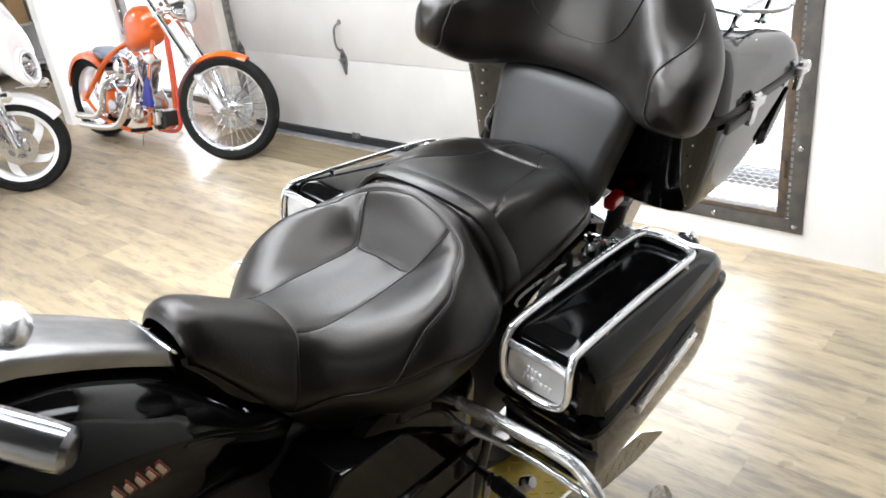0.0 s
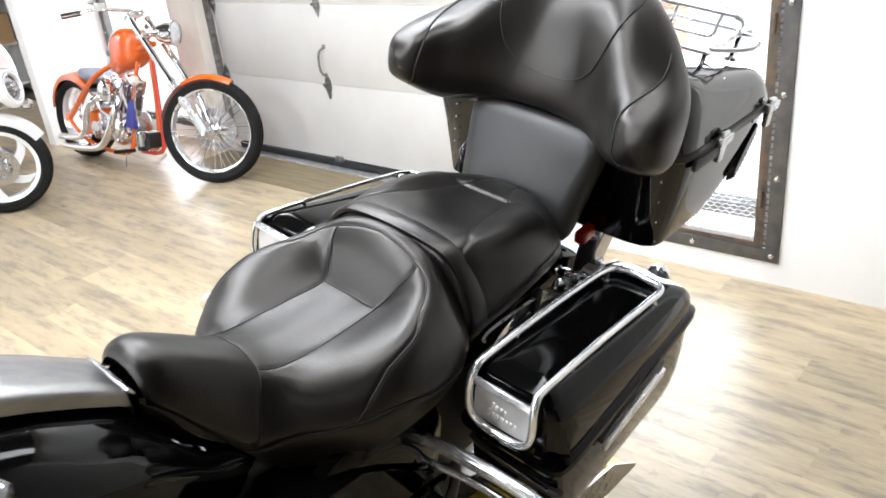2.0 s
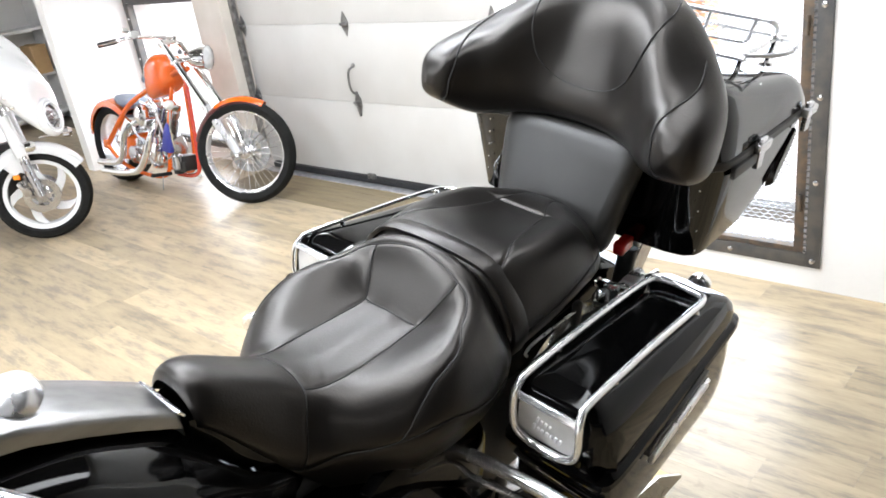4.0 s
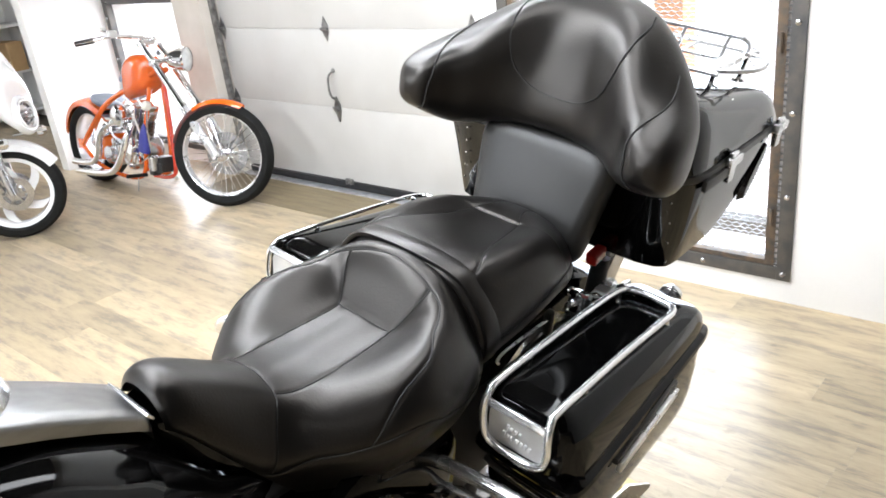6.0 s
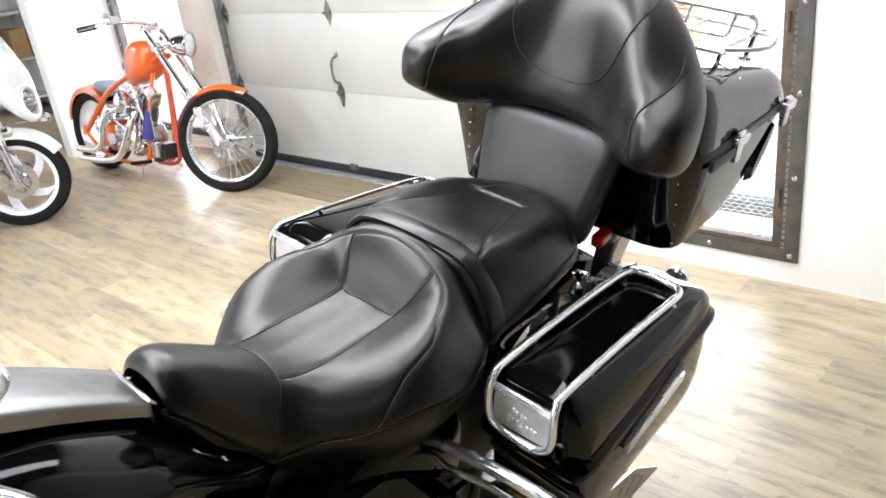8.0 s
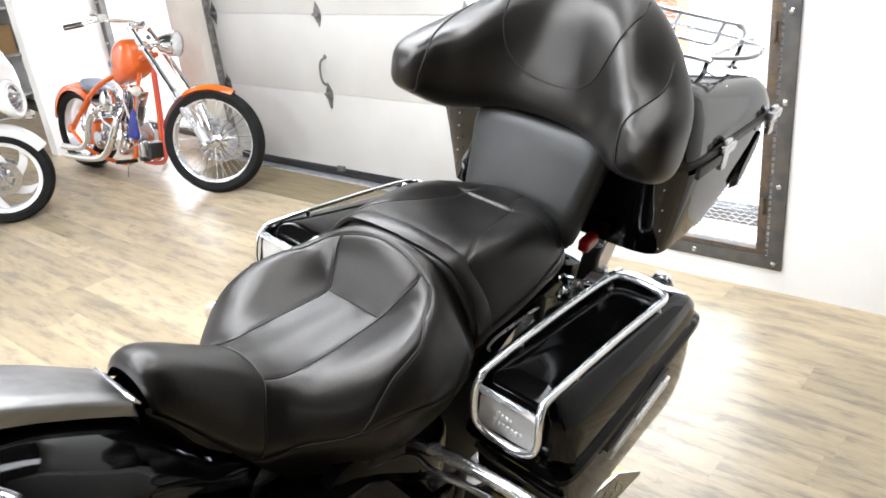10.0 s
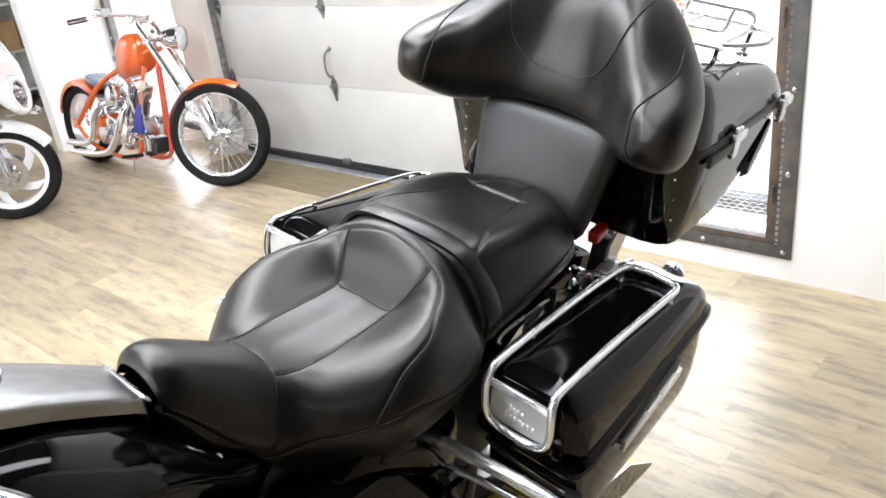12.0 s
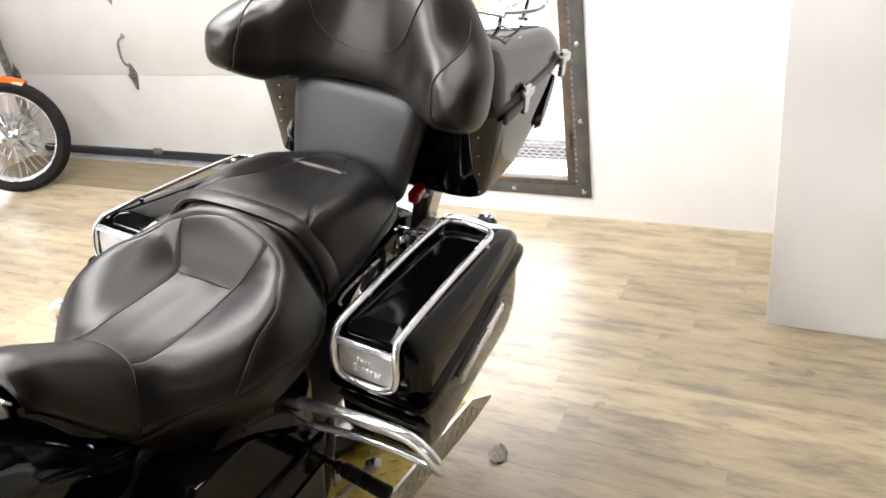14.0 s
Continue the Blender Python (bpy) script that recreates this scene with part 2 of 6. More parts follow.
def box(size, at=(0, 0, 0), bevel=0.0, seg=2, m=None):
    bm = bmesh.new()
    bmesh.ops.create_cube(bm, size=1.0, matrix=Matrix.Diagonal((*size, 1)))
    if bevel:
        bmesh.ops.bevel(bm, geom=list(bm.edges), offset=bevel, segments=seg, affect="EDGES", profile=0.6)
    bmesh.ops.transform(bm, matrix=Matrix.Translation(at) @ (m or Matrix()), verts=bm.verts)
    return bm


def span(a, b, bevel=0.0, seg=2):
    """A box from corner a to corner b."""
    return box([abs(q - p) for p, q in zip(a, b)], [(p + q) / 2 for p, q in zip(a, b)], bevel, seg)


def spline(points, n=8, closed=False):
    """Points of a smooth curve through the given ones."""
    P = [Vector(p) for p in points]
    out, k = [], len(P)
    for i in range(k if closed else k - 1):
        p0 = P[(i - 1) % k] if closed or i > 0 else P[0] * 2 - P[1]
        p1, p2 = P[i], P[(i + 1) % k]
        p3 = P[(i + 2) % k] if closed or i + 2 < k else P[-1] * 2 - P[-2]
        for j in range(n):
            t = j / n
            out.append(0.5 * (2 * p1 + (p2 - p0) * t + (2 * p0 - 5 * p1 + 4 * p2 - p3) * t * t + (3 * p1 - p0 - 3 * p2 + p3) * t ** 3))
    if not closed:
        out.append(P[-1])
    return out


def loft(rings, closed_ring=True, caps=True, loop=False):
    """A skin over rings of equal length."""
    bm = bmesh.new()
    rows = [[bm.verts.new(p) for p in r] for r in rings]
    n = len(rows[0])
    pairs = list(zip(rows, rows[1:])) + ([(rows[-1], rows[0])] if loop else [])
    for a, b in pairs:
        for i in range(n if closed_ring else n - 1):
            j = (i + 1) % n
            bm.faces.new((a[i], a[j], b[j], b[i]))
    if caps and closed_ring and not loop:
        bm.faces.new(rows[0])
        bm.faces.new(rows[-1])
    return bm


def tube(points, r, n=10, closed=False, flat=1.0):
    """A round bar along points; r may be a number or one radius a point."""
    P = [Vector(p) for p in points]
    k = len(P)
    radii = r if isinstance(r, (list, tuple)) else [r] * k
    rings, side = [], None
    for i, p in enumerate(P):
        a = P[(i - 1) % k] if closed or i else P[0]
        b = P[(i + 1) % k] if closed or i < k - 1 else P[-1]
        d = (b - a).normalized()
        if side is None:
            side = d.orthogonal().normalized()
        side = (side - d * side.dot(d)).normalized()
        up = d.cross(side)
        rings.append([p + radii[i] * (math.cos(q) * side + flat * math.sin(q) * up) for q in (2 * math.pi * j / n for j in range(n))])
    return loft(rings, True, not closed, closed)


def lathe(profile, n=32, m=None):
    """A body turned about z from (radius, height) pairs; closed where the radius is 0."""
    rings = [[(max(r, 1e-4) * math.cos(2 * math.pi * j / n), max(r, 1e-4) * math.sin(2 * math.pi * j / n), z) for j in range(n)] for r, z in profile]
    bm = loft(rings, True, False)
    bmesh.ops.remove_doubles(bm, verts=bm.verts, dist=3e-4)
    if m:
        bmesh.ops.transform(bm, matrix=m, verts=bm.verts)
    return bm


def torus(R, r, n=48, k=12, m=None, flat=1.0):
    rings = [[((R + r * math.cos(b)) * math.cos(a), (R + r * math.cos(b)) * math.sin(a), flat * r * math.sin(b)) for b in (2 * math.pi * j / k for j in range(k))]
             for a in (2 * math.pi * i / n for i in range(n))]
    bm = loft(rings, True, False, True)
    if m:
        bmesh.ops.transform(bm, matrix=m, verts=bm.verts)
    return bm


def moved(bm, m):
    bmesh.ops.transform(bm, matrix=m, verts=bm.verts)
    return bm


def structure(name, bm, mat, label, category, angle=38):
    return tagged(part(name, bm, mat, None, label, angle), label, category, "", "structure")


# ---- the room ----
WALL_Y, DOOR_Y, TOP = 3.12, 3.40, 3.05
DOOR_L, DOOR_R = -4.87, -2.4
WIN_L, WIN_R, WIN_B, WIN_T = -2.25, -0.888, 0.1, 1.42
WIN2_L, WIN2_R, WIN2_B, WIN2_T = -6.47, -5.3, 0.1, 1.28


def holed_wall(x0, x1, y0, y1, z1, hole):
    """A wall along x with one opening through it."""
    a, b, c, d = hole
    return join(span((x0, y0, 0), (a, y1, z1)), span((b, y0, 0), (x1, y1, z1)), span((a, y0, d), (b, y1, z1)), span((a, y0, 0), (b, y1, c)))


structure("floor", span((-10, -4.5, -0.12), (3.2, 3.9, -0.006)), material("floor_underlay", (0.08, 0.065, 0.045), 0.7, second=(0.06, 0.05, 0.035), scale=5), "dark joints under the oak plank floor", "floor")
structure("wall_north", holed_wall(DOOR_R + 0.02, 3.2, WALL_Y, WALL_Y + 0.3, TOP, (WIN_L + 0.04, WIN_R - 0.04, WIN_B + 0.04, WIN_T - 0.04)), WALL_WHITE, "white painted wall with a mesh-covered window", "wall")
structure("wall_north_west", holed_wall(-6.62, DOOR_L - 0.36, DOOR_Y, DOOR_Y + 0.25, TOP, (WIN2_L + 0.04, WIN2_R - 0.04, WIN2_B + 0.04, WIN2_T - 0.04)), WALL_WHITE, "white painted wall with a steel-framed window", "wall")
structure("wall_over_door", span((DOOR_L - 0.36, DOOR_Y + 0.06, 2.4), (DOOR_R + 0.02, DOOR_Y + 0.3, TOP)), WALL_WHITE, "white wall over the garage door", "wall")
structure("wall_stub", span((-6.62, 2.76, 0), (-6.5, DOOR_Y - 0.002, TOP)), WALL_WHITE, "white partition wall end beside the window", "wall")
structure("wall_block", span((-0.09, 2.46, 0), (3.2, WALL_Y - 0.003, TOP), 0.004), WALL_WHITE, "white boxed-out wall corner", "wall")
structure("wall_east", span((3.2, -4.5, 0), (3.4, WALL_Y, TOP)), REAR_WALL, "unseen side wall, darkened to keep reflections dark", "wall")
structure("wall_south", span((-10, -4.7, 0), (3.4, -4.5, TOP)), SOUTH_WALL, "plain off-white rear wall", "wall")
structure("wall_west", span((-10.2, -4.5, 0), (-10, 3.9, TOP)), WALL_WHITE, "plain white far side wall", "wall")
structure("wall_back_room", join(span((-10, 3.9, 0), (-7.4, 4.1, TOP)), span((-7.4, 3.402, 0), (-7.3, 4.1, TOP)), span((-7.3, 3.402, 0), (-6.622, 3.5, TOP))), WALL_WHITE, "plain white wall of the back room", "wall")
structure("ceiling", span((-10.2, -4.7, TOP), (3.4, 4.1, TOP + 0.15)), CEIL, "plain dark ceiling", "ceiling")
structure("door_post", span((DOOR_L - 0.36, 3.27, 0), (DOOR_L - 0.03, DOOR_Y + 0.3, 2.75), 0.006), POST_TAN, "tan painted wooden post beside the garage door", "post")
structure("door_jamb", span((DOOR_R + 0.0, WALL_Y + 0.01, 0), (DOOR_R + 0.018, DOOR_Y + 0.3, 2.6)), WALL_WHITE, "white jamb of the garage door", "trim")

# Sectional garage door.
SECTION = 0.49


def garage_door():
    r = tagged(root("garage_door", pose(0, 0, 0), "white sectional garage door with steel hinges and handle", "garage door"), kind="structure")
    for i in range(6):
        bm = span((DOOR_L, DOOR_Y, 0.06 + i * SECTION + 0.0007), (DOOR_R, DOOR_Y + 0.05, 0.06 + (i + 1) * SECTION - 0.0007), 0.002, 2)
        sec = part("panel", bm, DOOR_WHITE, r)
    for i in range(1, 5):
        z = 0.06 + i * SECTION
        for x in (-3.785, -4.855, -2.63):
            y = DOOR_Y - 0.003
            leaf = [(x - 0.004, y, z + 0.075), (x + 0.028, y, z + 0.02), (x + 0.028, y, z - 0.02), (x + 0.004, y, z - 0.075), (x - 0.028, y, z - 0.02), (x - 0.028, y, z + 0.02)]
            bm = loft([[(a, b - 0.003, c) for a, b, c in leaf], [(a, b + 0.0028, c) for a, b, c in leaf]])
            h = part("hinge", join(bm, lathe([(0, -0.03), (0.009, -0.03), (0.009, 0.03), (0, 0.03)], 10, pose(x, y - 0.012, z, 0, 90, 0)), box((0.03, 0.014, 0.022), (x, y - 0.01, z), 0.003)), GALVANISED, r)
            if x < -4.5:
                part("roller", lathe([(0, -0.03), (0.006, -0.03), (0.006, 0.0), (0.02, 0.0), (0.022, 0.008), (0.02, 0.016), (0, 0.016)], 12, pose(x - 0.05, y - 0.02, z, 0, -90, 0)), GALVANISED, h)
    # Lift handle on the second section, with its pointed foot plate on the seam.
    x, y, z = -3.785, DOOR_Y - 0.004, 0.545
    hoop = spline([(x + 0.005, y, z + 0.235), (x - 0.0, y - 0.035, z + 0.215), (x - 0.005, y - 0.045, z + 0.15), (x + 0.0, y - 0.04, z + 0.09), (x + 0.005, y - 0.004, z + 0.06)], 6)
    part("handle", join(tube(hoop, 0.0075, 8), lathe([(0, 0), (0.016, 0), (0.014, 0.006), (0, 0.007)], 12, pose(x + 0.005, y + 0.004, z + 0.24, 90, 0, 0))), GALVANISED, r)
    plate = [(x - 0.006, y, z + 0.075), (x + 0.02, y, z + 0.03), (x + 0.028, y, z - 0.01), (x + 0.006, y, z - 0.085), (x - 0.006, y, z - 0.085), (x - 0.028, y, z - 0.01), (x - 0.02, y, z + 0.03)]
    part("handle_plate", join(loft([[(a, b - 0.004, c) for a, b, c in plate], [(a, b + 0.003, c) for a, b, c in plate]]), box((0.035, 0.02, 0.03), (x, y - 0.012, z), 0.005)), GALVANISED, r)
    part("bottom_seal", span((DOOR_L, DOOR_Y - 0.004, 0.003), (DOOR_R, DOOR_Y + 0.045, 0.049), 0.008), SEAL, r, "black rubber seal along the bottom")
    bx = -3.78
    part("bottom_bracket", join(box((0.07, 0.014, 0.035), (bx, DOOR_Y - 0.01, 0.06), 0.003), box((0.012, 0.012, 0.02), (bx - 0.02, DOOR_Y - 0.02, 0.05), 0.003), box((0.012, 0.012, 0.02), (bx + 0.02, DOOR_Y - 0.02, 0.05), 0.003)), GALVANISED, r)
    # Vertical track with its angle.
    tr = part("track", join(span((DOOR_L - 0.025, DOOR_Y - 0.055, 0.08), (DOOR_L - 0.018, DOOR_Y + 0.0, 2.5)), span((DOOR_L - 0.018, DOOR_Y - 0.055, 0.08), (DOOR_L + 0.012, DOOR_Y - 0.049, 2.5)), span((DOOR_L + 0.006, DOOR_Y - 0.049, 0.08), (DOOR_L + 0.012, DOOR_Y - 0.035, 2.5))), GALVANISED, r)
    for z in (0.5, 1.3, 2.1):
        part("track_bracket", box((0.05, 0.05, 0.06), (DOOR_L - 0.03, DOOR_Y - 0.03, z), 0.004), GALVANISED, tr)
    return r


garage_door()
structure("threshold", span((DOOR_L - 0.02, DOOR_Y - 0.075, -0.006), (DOOR_R, DOOR_Y - 0.008, 0.006), 0.003), THRESHOLD, "worn metal threshold strip below the garage door", "threshold")


def diamond_mesh(x0, x1, z0, z1, y, px, pz, wide, thick):
    """Expanded metal: zig-zag strands that meet in diamonds, clipped to the opening."""
    bm = bmesh.new()
    rows = int((z1 - z0) / pz)
    cols = int((x1 - x0) / px)
    for i in range(rows + 1):
        zc = z0 + i * pz
        line = []
        for j in range(cols * 2 + 1):
            x = x0 + j * px / 2
            up = pz / 2 if (j + i) % 2 else 0.0
            z = min(zc + up, z1)
            line.append((x, z))
        rows_v = []
        for x, z in line:
            rows_v.append([bm.verts.new(q) for q in ((x, y - thick, z - wide), (x, y + thick, z - wide * 0.2), (x, y + thick, z + wide), (x, y - thick, z + wide * 0.2))])
        for a, b in zip(rows_v, rows_v[1:]):
            for k in range(4):
                bm.faces.new((a[k], a[(k + 1) % 4], b[(k + 1) % 4], b[k]))
    return bm


def steel_window(name, x0, x1, z0, z1, y, label, meshed):
    r = tagged(root(name, pose(0, 0, 0), label, "window"), kind="structure")
    w = 0.056 if meshed else 0.034
    fr = part("window_frame", join(span((x0, y - 0.012, z0), (x0 + w, y - 0.001, z1), 0.002), span((x1 - w, y - 0.012, z0), (x1, y - 0.001, z1), 0.002),
              span((x0 + w, y - 0.0115, z0), (x1 - w, y - 0.001, z0 + w), 0.002), span((x0 + w, y - 0.0115, z1 - w), (x1 - w, y - 0.001, z1), 0.002)), FRAME_STEEL, r, "dark grey bolted steel angle frame")
    rust = part("inner_frame", join(span((x0 + w, y - 0.006, z0 + w), (x0 + w + (0.03 if meshed else 0.012), y + 0.05, z1 - w), 0.002), span((x1 - w - (0.05 if meshed else 0.012), y - 0.006, z0 + w), (x1 - w - (0.012 if meshed else 0.0), y + 0.05, z1 - w), 0.002),
                span((x0 + w + 0.03, y - 0.005, z0 + w), (x1 - w - 0.05, y + 0.05, z0 + w + 0.022), 0.002), span((x0 + w + 0.03, y - 0.005, z1 - w - 0.022), (x1 - w - 0.05, y + 0.05, z1 - w), 0.002)), RUSTY if meshed else FRAME_STEEL, r, "rusty inner steel frame" if meshed else "")
    bolts = [(x1 - 0.03, z0 + 0.03 + k * 0.33) for k in range(4)] + [(x0 + 0.03, z0 + 0.03 + k * 0.33) for k in range(4)] + [(x1 - 0.36 - k * 0.36, z0 + 0.028) for k in range(3)]
    for bx, bz in bolts:
        part("bolt", lathe([(0, 0.009), (0.006, 0.008), (0.011, 0.005), (0.012, 0), (0, 0)], 10, pose(bx, y - 0.012, bz, 90, 0, 0)), ALLOY, fr)
    if meshed:
        part("mesh", diamond_mesh(x0 + w + 0.03, x1 - w - 0.05, z0 + w + 0.02, z1 - w - 0.02, y + 0.03, 0.034, 0.0155, 0.0018, 0.0022), DULL_STEEL, r, "expanded metal mesh")
        # A slotted gap down one jamb, bridged by rungs, and hinges.
        for k in range(60):
            z = z0 + 0.06 + k * 0.026
            if z < z1 - 0.06:
                part("rung", span((x1 - w - 0.0125, y - 0.009, z), (x1 - w, y - 0.002, z + 0.009), 0.001, 1), FRAME_STEEL, rust)
        for z in (z0 + 0.27, z0 + 0.95):
            part("hinge", lathe([(0, -0.035), (0.008, -0.035), (0.008, 0.035), (0, 0.035)], 10, pose(x1 - w - 0.03, y - 0.012, z)), RUSTY, rust)
    return r


steel_window("window_1", WIN_L, WIN_R, WIN_B, WIN_T, WALL_Y, "window covered with expanded metal in a bolted steel frame", True)
steel_window("window_2", WIN2_L, WIN2_R, WIN2_B, WIN2_T, DOOR_Y, "steel-framed window with a bright view outside", False)

# Outdoors: pale ground, an orange post and a bright distance.
structure("ground", span((-60, 4.12, -0.3), (60, 80, -0.05)), SNOW, "pale paved ground outside in bright daylight", "ground")
structure("outdoor_post", span((-2.42, 5.0, -0.05), (-2.22, 5.2, 3.2), 0.01), PINK_ORANGE, "orange painted post outside the window", "post")
structure("backdrop", span((-60, 30, -0.05), (60, 30.3, 25)), OUTSIDE, "bright white overcast distance", "backdrop")

# Bare boards set flush before the garage door.
for k in range(4):
    y0 = 2.955 + k * 0.09
    structure("threshold_board", span((DOOR_L - 0.02, y0, 0.0005), (DOOR_R - 0.01, y0 + 0.088, 0.004), 0.001, 1), BOARD, "worn brown board set in the floor before the garage door", "floor board")

# ---- the black touring motorcycle on the lift ----
# Its own axes: x to its left, y to its rear, z up, leaning on its stand.
LEAN = 11.0
bike = root("touring_motorcycle", pose(-1.085, 0, 0, 0, LEAN, 0), "black touring motorcycle with leather seat leaning on a lift table", "motorcycle")


def smooth_rows(rows, n):
    """Catmull-Rom rows between given rows of numbers."""
    rows = np.array(rows, float)
    k = len(rows)
    s = np.linspace(0, k - 1 - 1e-9, n)
    i = s.astype(int)
    t = (s - i)[:, None]
    ext = np.vstack([2 * rows[0] - rows[1], rows, 2 * rows[-1] - rows[-2]])
    p0, p1, p2, p3 = ext[i], ext[i + 1], ext[i + 2], ext[i + 3]
    return 0.5 * (2 * p1 + (p2 - p0) * t + (2 * p0 - 5 * p1 + 4 * p2 - p3) * t ** 2 + (3 * p1 - p0 - 3 * p2 + p3) * t ** 3)


class Cushion:
    """An upholstered skin over mirrored half sections: (y, [(x, z) from the crown to the lower edge])."""

    def __init__(self, stations, nv, na):
        ys = [[y] for y, _ in stations]
        flat = [[c for xz in prof for c in xz] for _, prof in stations]
        rows = smooth_rows([a + b for a, b in zip(ys, flat)], nv)
        self.y = rows[:, 0]
        half = [smooth_rows(r[1:].reshape(-1, 2), na) for r in rows]
        self.half = np.array([np.column_stack([np.maximum(h[:, 0], 0), h[:, 1]]) for h in half])
        # Padding evens out the skin: a soft blur along and across, mirrored at the crown.
        for axis, width in ((0, 3.6), (1, 6.0)):
            k = np.exp(-0.5 * (np.arange(-15, 16) / width) ** 2)
            k /= k.sum()
            h = self.half
            if axis:
                mir = h[:, 15:0:-1] * [-1, 1]
                end = 2 * h[:, -1:] - h[:, -2:-17:-1]
                big = np.concatenate([mir, h, end], 1)
                self.half = sum(w * big[:, i:i + h.shape[1]] for i, w in enumerate(k))
            else:
                big = np.concatenate([2 * h[:1] - h[15:0:-1], h, 2 * h[-1:] - h[-2:-17:-1]], 0)
                self.half = sum(w * big[i:i + h.shape[0]] for i, w in enumerate(k))
        self.half[:, 0, 0] = 0
        self.nv, self.na = nv, na

    def point(self, a, y, side):
        """The skin at a (0 at the crown, 1 at the lower edge) and y."""
        i = np.interp(y, self.y, np.arange(self.nv))
        j = np.clip(a, 0, 1) * (self.na - 1)
        i0, j0 = min(int(i), self.nv - 2), min(int(j), self.na - 2)
        fi, fj = i - i0, j - j0
        h = self.half
        q = (h[i0, j0] * (1 - fi) + h[i0 + 1, j0] * fi) * (1 - fj) + (h[i0, j0 + 1] * (1 - fi) + h[i0 + 1, j0 + 1] * fi) * fj
        return np.array([side * q[0], y, q[1]])

    def seam(self, pts, side, n=14):
        """A seam through (a, y) pairs, as points on the skin."""
        fine = smooth_rows(pts, n * len(pts))
        return np.array([self.point(a, y, side) for a, y in fine])

    def build(self, seams, depth=0.0045, spread=0.0055, puff=0.0022):
        full = np.concatenate([self.half[:, :0:-1] * [-1, 1], self.half], 1)
        V = np.concatenate([full[..., :1], np.broadcast_to(self.y[:, None, None], full.shape[:2] + (1,)), full[..., 1:]], 2)
        du = np.gradient(V, axis=1)
        dv = np.gradient(V, axis=0)
        N = np.cross(dv, du)
        N /= np.maximum(np.linalg.norm(N, axis=2, keepdims=True), 1e-9)
        N *= np.where(N[self.nv // 2, self.na - 1, 2] < 0, -1, 1)
        if seams:
            S = np.concatenate(seams)
            flat = V.reshape(-1, 3)
            d2 = np.full(len(flat), 1e9)
            for k in range(0, len(S), 100):
                d2 = np.minimum(d2, ((flat[:, None] - S[None, k:k + 100]) ** 2).sum(2).min(1))
            d = np.sqrt(d2).reshape(V.shape[:2])
            off = -depth * np.exp(-((d / spread) ** 2)) + puff * np.exp(-(((d - 0.018) / 0.012) ** 2))
            V = V + N * off[..., None]
            self.sunk = depth * 0.72
        return loft([[tuple(p) for p in row] for row in V], False, False)


def seam_thread(seams, sink, parent, r=0.0011):
    for s in seams:
        pts = [Vector(p) - Vector((0, 0, sink)) for p in s[::2]] + [Vector(s[-1]) - Vector((0, 0, sink))]
        part("seam", tube(pts, r, 6), THREAD, parent, "dark stitched seam")


